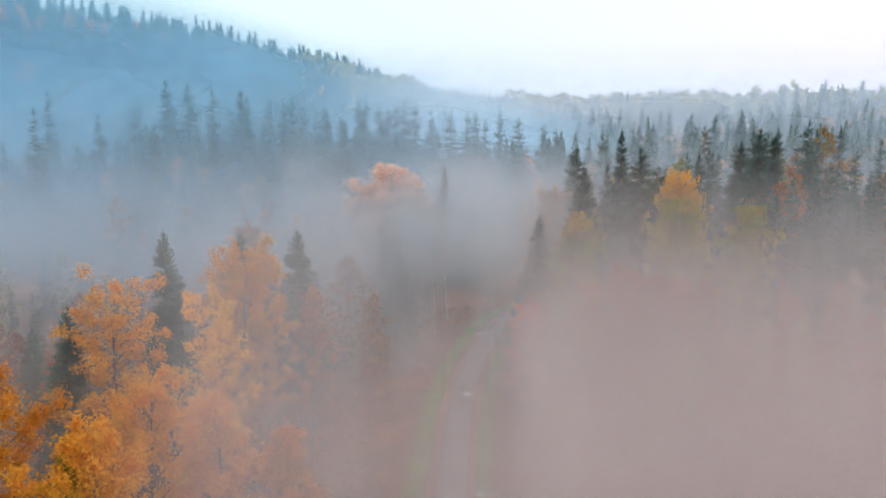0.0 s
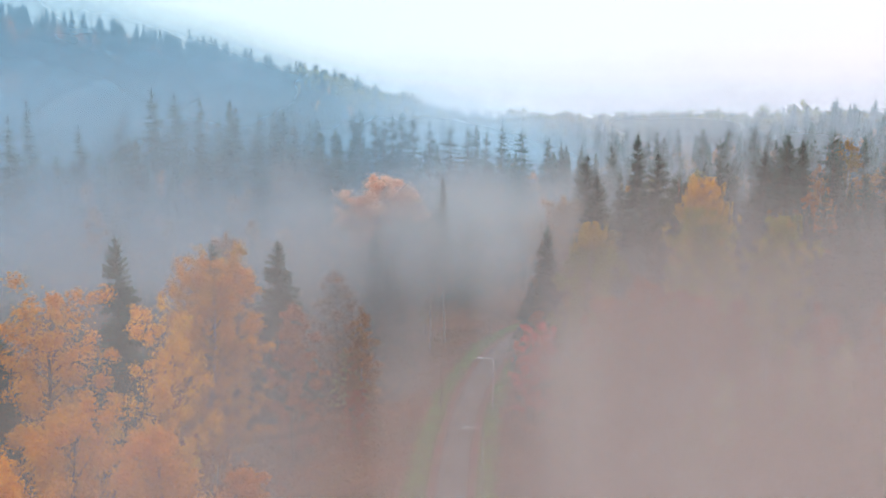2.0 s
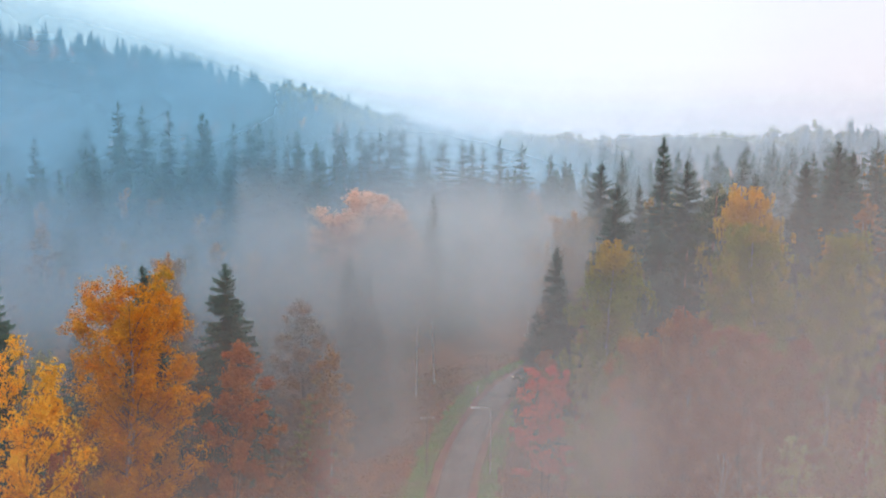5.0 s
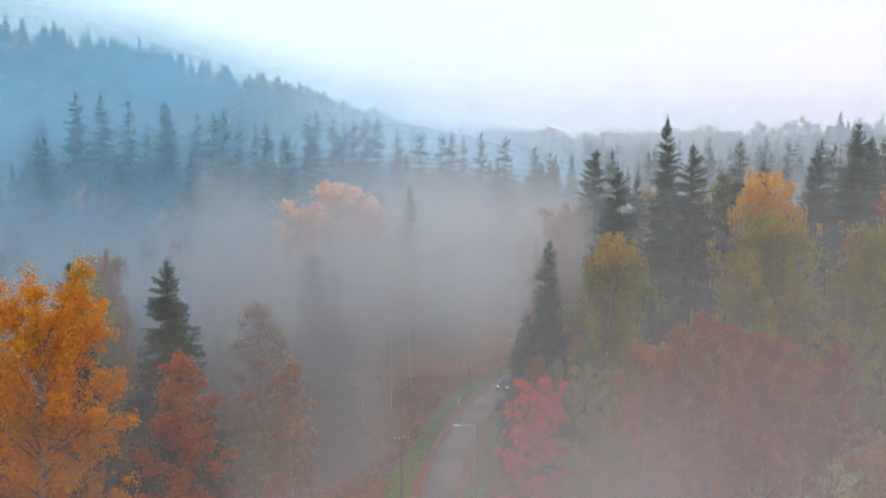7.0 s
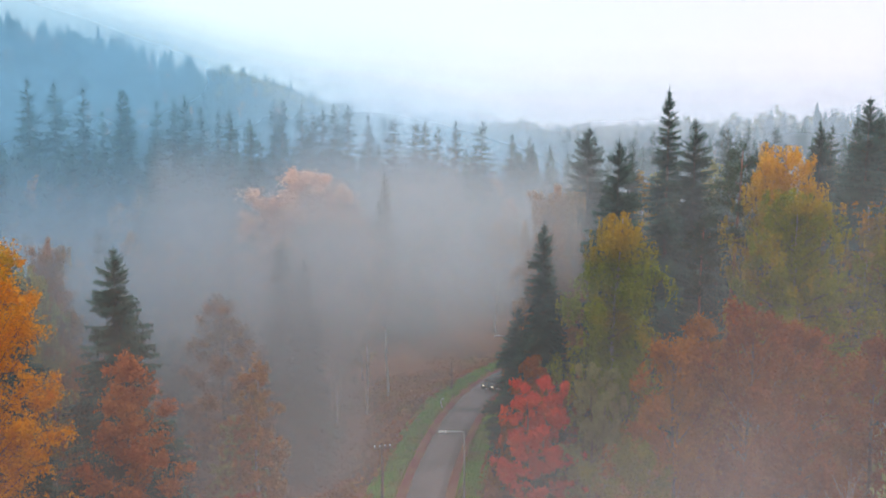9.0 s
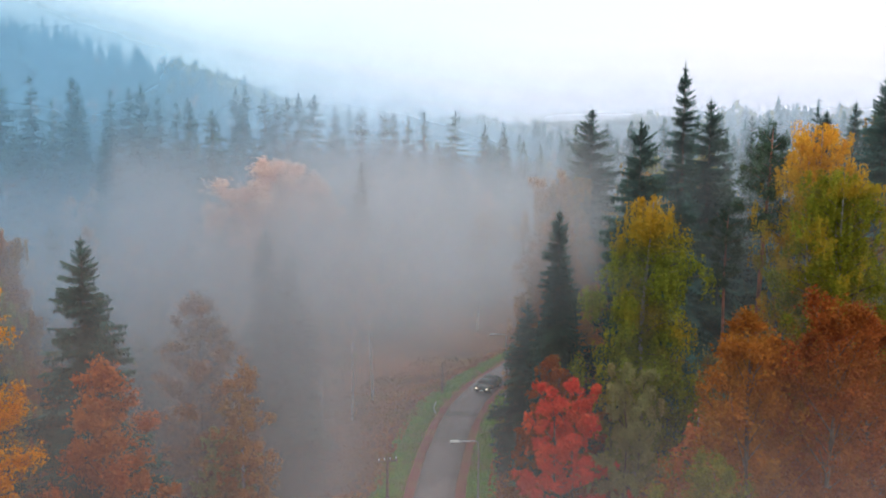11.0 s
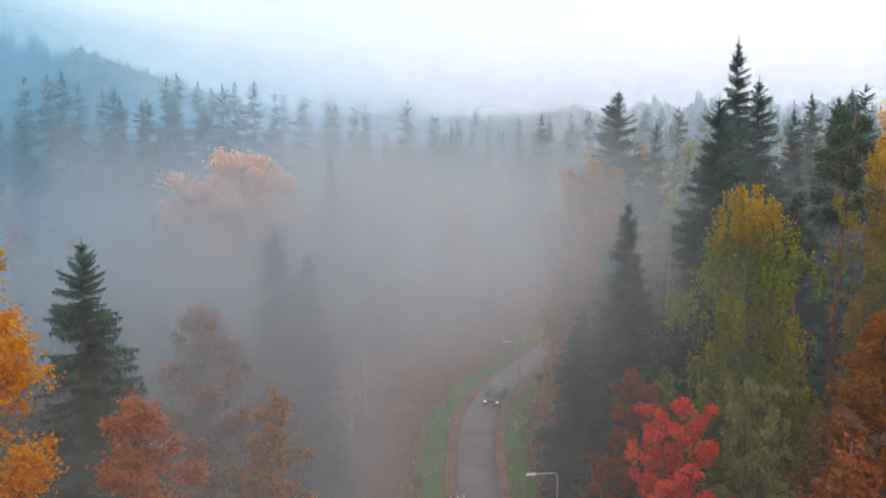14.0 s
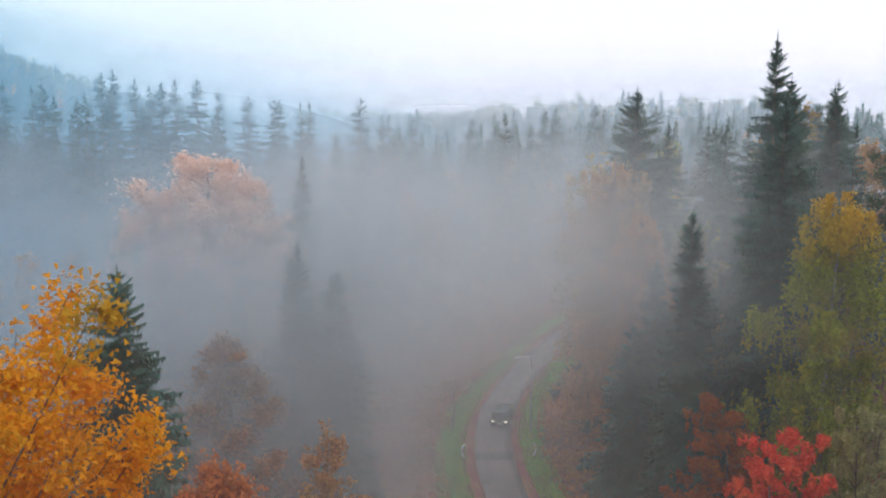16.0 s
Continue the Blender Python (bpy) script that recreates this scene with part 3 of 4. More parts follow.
leafy("birch_tree", ROUND_B, 20, "rust", 35.6, 125.0, 18.6, 1.05, 4.0, "orange-brown birch with a pointed crown", "birch")
leafy("bird_cherry_tree", ROUND, 20, "brick", 33.0, 133.0, 17.0, 1.1, 5.0, "brick-red tree under taller birches", "tree")
leafy("rowan_tree", ROWAN, 12.5, "brick", 20.0, 106.0, 9.0, 1.0, 0.9, "low red-brown rowan bush", "rowan")
leafy("rowan_tree", ROWAN, 12.5, "rust", 26.0, 107.0, 10.5, 1.1, 2.9, "low rust-brown rowan under taller trees", "rowan")
# the left side of the clip's valley: autumn aspens over the dip
leafy("aspen_tree", ASPEN, 26, "gold", -24.6, 118.8, 24.9, 0.92, 0.3, "great golden aspen with two pale trunks", "aspen")
leafy("aspen_tree", ROUND, 20, "amber", -23.6, 73.4, 22.4, 0.95, 0.0, "bright amber aspen with fine round leaves", "aspen")
leafy("aspen_tree", ROUND, 20, "amber", -24.6, 64.0, 21.6, 1.05, 1.1, "bright amber aspen with fine round leaves", "aspen")
leafy("aspen_tree", ROUND_B, 20, "orange", -17.5, 77.0, 20.1, 1.1, 2.3, "orange aspen with a pointed crown", "aspen")
leafy("aspen_tree", ROUND_B, 20, "orange", -19.8, 80.5, 18.6, 1.0, 2.9, "orange aspen with a pointed crown", "aspen")
leafy("aspen_tree", ROUND_B, 20, "orange", -12.2, 78.0, 17.2, 1.1, 3.9, "orange aspen with a pointed crown", "aspen")
leafy("aspen_tree", ROUND, 20, "amber", -36.5, 77.0, 23.2, 1.2, 3.1, "bright amber aspen with fine round leaves", "aspen")
leafy("willow_tree", ROUND_B, 20, "green", -28.2, 73.0, 18.6, 0.7, 4.1, "slim yellow-green willow among aspens", "willow")
leafy("maple_tree", RAGGED, 24, "amber", -31.8, 95.0, 26.2, 1.1, 0.0, "ragged amber maple with open boughs", "maple")
leafy("maple_tree", RAGGED, 24, "amber", -21.8, 92.5, 25.4, 0.75, 2.0, "ragged amber maple beside a spruce", "maple")
spruce(3, -29.5, 105.3, 28.4, 0.72, 1.0, "dark spruce standing behind amber maples")
spruce(3, -37.0, 96.0, 22.5, 0.8, 3.0)
spruce(3, -19.8, 139.0, 22.7, 0.92, 0.0, "broad-skirted spruce standing free in the mist")
spruce(0, -28.0, 137.6, 22.7, 0.9, 1.5)
spruce(2, -24.6, 131.0, 15.5, 0.6, 2.5, "slender young spruce under taller trees")
spruce(0, -8.2, 156.3, 21.2, 1.0, 3.3, "dim spruce deep in the fog")
spruce(2, -6.0, 154.2, 19.6, 0.9, 4.4, "dim spruce deep in the fog")
leafy("birch_tree", ROUND_B, 20, "brick", -16.6, 128.0, 16.9, 1.05, 0.7, "brick-red birch with a conical crown", "birch")
leafy("birch_tree", SLIM, 14, "tan", -9.3, 141.9, 13.4, 1.0, 0.0, "slim tan-orange birch with a white trunk", "birch")
leafy("birch_tree", ROUND_B, 20, "tan", -13.0, 151.0, 16.6, 1.3, 2.2, "tan birch with sparse leaves", "birch")
leafy("birch_tree", BIRCH, 25, "olive", -30.0, 147.5, 20.5, 0.8, 1.2, "olive-yellow birch in the mist", "birch")
leafy("birch_tree", BIRCH, 25, "tan", -29.4, 152.0, 22.4, 0.7, 2.2, "tan birch with an orange tip", "birch")
leafy("birch_tree", LONG, 16, "tan", 2.2, 180.8, 15.2, 1.0, 1.0, "thin birch with a long bare white trunk", "birch")
leafy("birch_tree", LONG, 16, "tan", -0.3, 173.5, 13.0, 0.9, 3.0, "thin birch with a long bare white trunk", "birch")
leafy("aspen_tree", ROUND, 20, "pink", -10.2, 206.0, 24.6, 1.7, 1.1, "wide pink-orange aspen rising from the fog, haze painted into its leaves", "aspen")
leafy("aspen_tree", ROUND, 20, "pink", -14.4, 207.5, 20.8, 1.3, 4.0, "orange aspen dim in the fog, haze painted into its leaves", "aspen")
leafy("aspen_tree", ROUND, 20, "pink", -4.6, 206.0, 22.2, 1.2, 2.0, "orange aspen dim in the fog, haze painted into its leaves", "aspen")
spruce(1, 2.0, 209.5, 24.5, 0.95, 1.0, "dim spruce deep in the fog")
leafy("birch_tree", LONG, 16, "tan", 19.3, 210.4, 17.5, 0.9, 4.0, "thin birch with a long bare white trunk", "birch")
for x, y, top in ((-3.6, 167.1, 10.5), (-4.4, 169.0, 11.5), (-7.3, 157.6, 9.5)):
    leafy("birch_tree", LONG, 16, "tan", x, y, top, 0.8, x, "thin birch with a long bare white trunk", "birch")
leafy("willow_bush", ROWAN, 12.5, "olive", -11.2, 145.0, 6.6, 1.1, 2.4, "low grey-green willow bush in the dip", "bush")
leafy("rowan_tree", ROWAN, 12.5, "brick", -9.2, 131.5, 5.2, 0.9, 4.0, "small red rowan bush at the wood's edge", "rowan")

# ---- the rest of the wood, tree by tree ----
rng = np.random.default_rng(5)
taken = [(o.location.x, o.location.y) for o in scene.collection.objects if o.type == "EMPTY"]


def free_spots(n, x0, x1, y0, y1, gap, test):
    found, tries = [], 0
    while len(found) < n and tries < n * 40:
        tries += 1
        x, y = rng.uniform(x0, x1), rng.uniform(y0, y1)
        if test(x, y) and all((x - a) ** 2 + (y - b) ** 2 > gap * gap for a, b in taken):
            taken.append((x, y))
            found.append((x, y))
    return found


def fill(n, box, gap, test, spruces, colours, low, high):
    for x, y in free_spots(n, *box, gap, test):
        top = rng.uniform(low, high)
        turn, wide = rng.uniform(0, 6.28), rng.uniform(0.85, 1.15)
        if rng.random() < spruces:
            plant("spruce_tree", SPRUCE_MID[rng.integers(3)], x, y, top, 24, turn, wide, "dark green spruce in a mixed wood", "spruce", "trees of the mixed wood")
        else:
            c = colours[rng.integers(len(colours))]
            plant("birch_tree", MID_COLOURED[(int(rng.integers(3)), c)], x, y, top, 20, turn, wide * 0.95, f"{'brown' if c == 'rust' else 'brick-red' if c == 'brick' else c} autumn birch in a mixed wood", "birch", "trees of the mixed wood")


fill(60, (-75, 8, 150, 232), 4.6, lambda x, y: x < road_x(y) - 11 - max(0, (y - 175) * 0.15), 0.42, ("tan", "rust", "tan", "olive", "turning"), 11, 16.5)
fill(40, (-75, -24, 100, 152), 4.8, lambda x, y: x < -18 - 0.25 * (y - 100) * (y < 125), 0.5, ("tan", "rust", "brick", "olive"), 11, 17)
fill(22, (-70, -14, 48, 100), 4.5, lambda x, y: x < -14, 0.3, ("rust", "orange", "olive", "gold"), 9, 14)
fill(70, (14, 100, 148, 240), 4.4, lambda x, y: x > road_x(y) + 8 and (y > 158 or x > 38), 0.6, ("tan", "turning", "rust", "olive"), 20, 26)
fill(36, (20, 80, 100, 150), 4.0, lambda x, y: x > road_x(y) + 13, 0.12, ("rust", "rust", "brick", "olive"), 7, 13)
fill(14, (16, 60, 45, 102), 4.5, lambda x, y: x > road_x(y) + 13, 0.1, ("rust", "olive", "brick"), 6, 11)


# the spruces that stand out against the sky
for x, y, top in ((-19.1, 271, 36.8), (-20.9, 272.5, 36.2), (-5.3, 268.6, 35.1), (-9.5, 314, 34.8), (2.7, 305, 33.2), (11.8, 286, 32.0), (20.9, 314, 31.8), (19.4, 294, 31.5), (22.3, 262, 31.9),
                  (29.4, 269, 28.8), (32.5, 264, 28.6), (31.5, 282.5, 28.8), (41.0, 240, 29.5), (48.0, 275, 28.2), (-38.0, 264, 36.7), (-41.0, 268, 35.8), (-65.0, 318, 38.9), (-23.2, 251, 31.9),
                  (-10.9, 275, 34.7), (-8.5, 276, 35.2), (-15.4, 275, 35.2), (-13.0, 274, 33.8), (-1.1, 275, 33.0), (4.5, 276, 32.5), (9.1, 275, 32.0), (14.0, 275, 30.7), (-30.7, 275, 34.2),
                  (-36.9, 276, 34.3), (-24.8, 262, 31.6), (-28.0, 258, 31.8), (-31.7, 266, 33.4), (-46.0, 275, 35.7), (-51.5, 272, 36.8), (-54.0, 277, 38.2), (-62.5, 279, 38.6), (-56.6, 290, 38.2),
                  (-72.0, 290, 40.0), (-80.0, 296, 41.0), (70.2, 207, 31.8), (79.2, 208, 34.3), (58.0, 262, 30.0), (66.0, 240, 31.0), (64.6, 199, 32.6)):
    taken.append((x, y))
    plant("spruce_tree", SPRUCE_MID[rng.integers(3)], x, y, top - ground_z(x, y), 24, rng.uniform(0, 6.28), rng.uniform(0.85, 1.1), "tall spruce standing out above the foggy wood", "spruce", "spruces against the sky")
fill(30, (-125, 150, 236, 300), 6.0, lambda x, y: True, 0.9, ("tan", "tan", "olive"), 9, 15)
for x, y in free_spots(62, -125, 150, 245, 330, 5.5, lambda x, y: True):
    top = min(40.0, 31.0 - 0.085 * x + 0.02 * (y - 280)) - rng.uniform(0.5, 8) if x < 50 else rng.uniform(25, 32)
    plant("spruce_tree", SPRUCE_MID[rng.integers(3)], x, y, top - ground_z(x, y), 24, rng.uniform(0, 6.28), rng.uniform(0.9, 1.15), "tall spruce standing out above the foggy wood", "spruce", "spruces against the sky")


# ---- far woods: past counting ----
def far_spruce(seed):
    r = np.random.default_rng(seed)
    tris, tiers, per = [], 12, 6
    for i in range(tiers):
        f = i / tiers
        z, ln = 0.12 + 0.86 * f, 0.185 * (1 - f) ** 0.8 + 0.004
        for j in range(per):
            a = j * 6.283 / per + r.uniform(0, 1) + i
            l2 = ln * r.uniform(0.7, 1.25)
            tip = np.array([np.cos(a) * l2, np.sin(a) * l2, z - 0.05 * (1 - f) - 0.01])
            s = np.array([-np.sin(a), np.cos(a), 0]) * ln * 0.42
            tris.append([[0, 0, z + 0.075], tip + s + [0, 0, 0.012], tip - s])
    return np.array(tris).reshape(-1, 3)


def far_broadleaf(seed, count=150, size=0.065):
    r = np.random.default_rng(seed)
    c = r.normal(size=(count, 3))
    c /= np.linalg.norm(c, axis=1)[:, None]
    lumps = 1 + 0.25 * np.sin(4 * c[:, :1] + seed) * np.cos(5 * c[:, 2:] + seed)
    c = c * r.uniform(0.55, 1, (count, 1)) * lumps * np.array([0.19, 0.19, 0.33]) + [0, 0, 0.62]
    return leaf_blades(c, size * 1.3, r, 0, 0.8)[0]


def far_wood(name, spots, heights, template, material, label):
    pieces = []
    for (x, y), h in zip(spots, heights):
        a = rng.uniform(0, 6.28)
        v = template[rng.integers(len(template))]
        c, s = np.cos(a) * h, np.sin(a) * h
        w = rng.uniform(0.85, 1.2)
        pieces.append(np.stack([(v[:, 0] * c - v[:, 1] * s) * w + x, (v[:, 0] * s + v[:, 1] * c) * w + y, v[:, 2] * h + ground_z(x, y)], 1))
    v = np.concatenate(pieces)
    ob = new(name, fast_mesh(name, v, np.arange(len(v)).reshape(-1, 3), material))
    return tagged(ob, label, "woodland", kind="stuff")


def scatter(n, x0, x1, y0, y1, test=None):
    p = np.stack([rng.uniform(x0, x1, n), rng.uniform(y0, y1, n)], 1)
    keep = np.abs(p[:, 0] + 0.05 * p[:, 1]) < 0.62 * p[:, 1] + 20
    if test:
        keep &= test(p[:, 0], p[:, 1])
    return p[keep]


FIRS, LEAFED, BLURRED = [far_spruce(s) for s in range(8)], [far_broadleaf(s) for s in range(6)], [far_broadleaf(s, 70, 0.10) for s in range(6)]
p = scatter(1500, -130, 230, 262, 430)
far_wood("far_spruce_wood", p, 9 + 10 * rng.random(len(p)) ** 1.6, FIRS, LEAF["needle"], "far wood of dark green spruces")
p = scatter(260, -130, 230, 240, 420)
far_wood("far_birch_wood", p, rng.uniform(8, 12, len(p)), LEAFED, LEAF["tan"], "far scattered tan autumn birches")
p = scatter(60, -130, 230, 232, 420)
far_wood("far_aspen_wood", p, rng.uniform(8, 12, len(p)), LEAFED, LEAF["orange"], "far scattered orange aspens")
p = scatter(3000, -330, 20, 318, 560)
far_wood("hill_spruce_wood", p, 6 + 14 * rng.random(len(p)) ** 2.2, FIRS, LEAF["needle"], "spruce wood covering a misty hill")
p = scatter(160, -330, -20, 280, 520)
far_wood("hill_birch_wood", p, rng.uniform(9, 13, len(p)), LEAFED, LEAF["orange"], "scattered orange birches on a misty hill")
p = scatter(1300, -60, 360, 420, 680)
far_wood("ridge_wood", p, 13 + 4 * np.sin(p[:, 0] * 0.045) * np.sin(p[:, 1] * 0.03 + 1) + rng.uniform(-2, 5, len(p)), FIRS, LEAF["needle"], "low wooded ridge on the horizon")
p = scatter(600, -60, 360, 420, 680)
far_wood("ridge_broadleaf_wood", p, 15 + 4 * np.sin(p[:, 0] * 0.05 + 2) * np.sin(p[:, 1] * 0.035) + rng.uniform(-2, 4, len(p)), BLURRED, LEAF["olive"], "round-topped trees on the horizon ridge")


# ---- along the road ----
def box_bm(sx, sy, sz, bevel=0.02, at=(0, 0, 0)):
    bm = bmesh.new()
    bmesh.ops.create_cube(bm, size=1, matrix=Matrix.Translation(at) @ Matrix.Diagonal((sx, sy, sz, 1)))
    if bevel:
        bmesh.ops.bevel(bm, geom=bm.edges[:], offset=bevel, segments=2, affect="EDGES")
    return bm


def tube_part(name, points, radii, material, parent, sides=10, label=""):
    v, f = tube(points, radii, sides)
    return part(name, fast_mesh(name, v, f, material, True), parent, label)


def street_lamp(x, y, reach, turn):
    """A steel pole with a bent arm and a flat lamp head over the road."""
    ob = new("street_lamp")
    h = 7.4
    tube_part("pole", [(0, 0, -0.5), (0, 0, 3.0), (0, 0, h - 0.35)], [0.075, 0.065, 0.05], STEEL, ob)
    a = np.linspace(0, 1, 7)
    bend = np.stack([-0.35 * (1 - np.cos(a * np.pi / 2)), 0 * a, h - 0.35 + 0.35 * np.sin(a * np.pi / 2)], 1)
    tube_part("arm", np.vstack([bend, [(-reach + 0.5, 0, h + 0.04)]]), [0.045] * 8, STEEL, ob)
    head = part("lamp_head", box_bm(0.72, 0.26, 0.13, 0.05, (-reach + 0.2, 0, h + 0.05)), ob, "pale grey lamp head", WHITE)
    part("lamp_glass", box_bm(0.46, 0.2, 0.05, 0.015, (-reach + 0.15, 0, h - 0.035)), head, "", GLASS)
    ob.matrix_world = pose(x, y, ground_z(x, y), 0, 0, turn)
    return tagged(ob, "slim grey steel street lamp with a bent arm over the road", "street lamp", "street lamps along the road")


street_lamp(8.2, 138.4, 2.0, 4)
street_lamp(16.6, 173.0, 1.75, 6)
street_lamp(5.6, 112.0, 2.0, 2)
street_lamp(5.9, 84.3, 2.0, 0)


def utility_pole(x, y, h, arms=True):
    ob = new("utility_pole")
    tube_part("pole", [(0, 0, -0.6), (0.02, 0, h * 0.5), (0, 0, h)], [0.13, 0.115, 0.095], POLE_WOOD, ob)
    if arms:
        part("crossarm", box_bm(1.5, 0.1, 0.12, 0.015, (0, -0.12, h - 0.35)), ob, "", POLE_WOOD)
        for dx in (-0.65, -0.22, 0.22, 0.65):
            tube_part("insulator", [(dx, -0.12, h - 0.3), (dx, -0.12, h - 0.2), (dx, -0.12, h - 0.18), (dx, -0.12, h - 0.08), (dx, -0.12, h - 0.05)], [0.015, 0.015, 0.05, 0.045, 0.005], WHITE, ob, 8, "small white insulator")
    ob.matrix_world = pose(x, y, ground_z(x, y), 0, 0, 12)
    return tagged(ob, "weathered wooden pole with a crossarm beside the verge" if arms else "plain dark wooden post beside the road", "pole")


utility_pole(1.4, 138.3, 6.5)
utility_pole(9.9, 176.0, 3.6, False)


def culvert_rail(x, y, turn):
    """A bent white pipe that marks the end of a culvert."""
    ob = new("culvert_rail")
    a = np.linspace(-1.25, 1.25, 11)
    tube_part("rail", np.stack([0.45 * np.cos(a) - 0.3, 0 * a, 0.62 + 0.62 * np.sin(a)], 1), [0.055] * 11, WHITE, ob, 8)
    tube_part("post", [(-0.12, 0, -0.3), (-0.12, 0, 0.25)], [0.05, 0.05], STEEL, ob, 8)
    ob.matrix_world = pose(x, y, ground_z(x, y), 0, 0, turn)
    return tagged(ob, "bent white pipe rail marking a culvert at the road's edge", "culvert rail", "culvert rails")


culvert_rail(8.3, 168.7, 150)
culvert_rail(14.4, 167.2, -20)
culvert_rail(-1.4, 108.6, 160)
culvert_rail(5.2, 108.9, -10)


def car(x, y, turn):
    """A dark estate car with its lamps lit, nose to -y."""
    ob = new("car")
    side = [(-2.12, 0.32), (-2.16, 0.55), (-2.05, 0.78), (-1.10, 0.95), (-0.35, 1.40), (0.2, 1.47), (1.2, 1.45), (1.85, 1.05), (2.10, 0.95), (2.14, 0.45), (2.05, 0.28)]

    def slab(outline, half, inset, name, material, parent, label=""):
        bm = bmesh.new()
        ring = []
        for sx in (-1, 1):
            ring.append([bm.verts.new((sx * (half - inset * max(0, z - 0.95)), yy, z)) for yy, z in outline])
        for r in ring:
            bm.faces.new(r)
        n = len(outline)
        for i in range(n):
            bm.faces.new((ring[0][i], ring[1][i], ring[1][(i + 1) % n], ring[0][(i + 1) % n]))
        bmesh.ops.recalc_face_normals(bm, faces=bm.faces[:])
        bmesh.ops.bevel(bm, geom=bm.edges[:], offset=0.05, segments=2, affect="EDGES")
        return part(name, bm, parent, label, material)

    body = slab(side, 0.87, 0.42, "body", CAR_PAINT, ob, "dark green-black car body")
    for name, y0, z0, y1, z1, w0, w1 in (("windscreen", -1.03, 1.0, -0.40, 1.385, 0.74, 0.60), ("rear_window", 1.84, 1.08, 1.26, 1.42, 0.70, 0.60)):
        off = -0.03 if name == "windscreen" else 0.03
        v = [(-w0, y0 + off, z0 + 0.02), (w0, y0 + off, z0 + 0.02), (w1, y1 + off, z1 + 0.02), (-w1, y1 + off, z1 + 0.02)]
        v += [(a, b - off, c - 0.03) for a, b, c in v]
        part(name, fast_mesh(name, v, [(0, 1, 2, 3), (7, 6, 5, 4), (0, 4, 5, 1), (1, 5, 6, 2), (2, 6, 7, 3), (3, 7, 4, 0)], GLASS), ob, "blue-grey glass with the sky's reflection in its colour")
    for sx in (-1, 1):
        v = [(sx * 0.862, -0.85, 1.0), (sx * 0.862, 1.5, 1.0), (sx * 0.70, 1.2, 1.38), (sx * 0.70, -0.3, 1.36)]
        v += [(a - sx * 0.04, b, c) for a, b, c in v]
        part("side_window", fast_mesh("side_window", v, [(0, 1, 2, 3), (7, 6, 5, 4), (0, 4, 5, 1), (1, 5, 6, 2), (2, 6, 7, 3), (3, 7, 4, 0)], GLASS), ob)
        part("mirror", box_bm(0.16, 0.1, 0.12, 0.03, (sx * 0.95, -0.75, 1.02)), ob, "", CAR_PAINT)
        part("headlight", box_bm(0.30, 0.10, 0.13, 0.03, (sx * 0.62, -2.12, 0.67)), ob, "lit warm white headlight", HEADLIGHT)
        for yy in (-1.35, 1.30):
            wheel = tube_part("wheel", [(sx * 0.70, yy, 0.32), (sx * 0.71, yy, 0.32), (sx * 0.88, yy, 0.32), (sx * 0.89, yy, 0.32)], [0.26, 0.32, 0.32, 0.26], RUBBER, ob, 18)
            tube_part("rim", [(sx * 0.86, yy, 0.32), (sx * 0.895, yy, 0.32), (sx * 0.90, yy, 0.32)], [0.20, 0.19, 0.02], STEEL, wheel, 14)
    part("bumper", box_bm(1.66, 0.12, 0.22, 0.05, (0, -2.13, 0.42)), ob, "", CAR_PAINT)
    part("number_plate", box_bm(0.50, 0.02, 0.11, 0.005, (0, -2.205, 0.44)), ob, "plain white plate", WHITE)
    ob.matrix_world = pose(x, y, ground_z(x, y) + 0.05, 0, 0, turn)
    return tagged(ob, "dark estate car with lit headlights on the asphalt road", "car")


car(15.3, 176.8, -31)

# a dead trunk that leans at the wood's edge
dead = new("dead_trunk")
tube_part("trunk", [(0, 0, -0.4), (-0.9, 0.8, 2.4), (-2.0, 1.8, 5.2)], [0.12, 0.09, 0.04], BIRCH_BARK, dead, 7)
tube_part("stub", [(-0.95, 0.85, 2.5), (-0.6, 0.7, 3.1)], [0.03, 0.012], BARE_WOOD, dead, 5)
dead.location = (-5.9, 155.3, ground_z(-5.9, 155.3))
tagged(dead, "pale dead birch trunk leaning at the wood's edge", "dead tree")

BARE = broadleaf_meshes(10, 2.6, 140, 61, 0.15, 46, (0.9, 1.0, 0.8, 0.3), 0.0, 0.2, 0.8, leafy=LEAF["rust"], bark=BARE_WOOD, stems=3, rise=(0.5, 1.8), limb_scale=0.7)
for x, y, h in ((25.2, 113.5, 9.5), (28.5, 112.5, 10.5), (23.0, 108.5, 7.5), (31.5, 114.0, 9.0)):
    plant("bare_tree", BARE, x, y, h, 10, x, 1.0, "thin grey leafless tree among rusty bushes", "bare tree", "leafless trees")


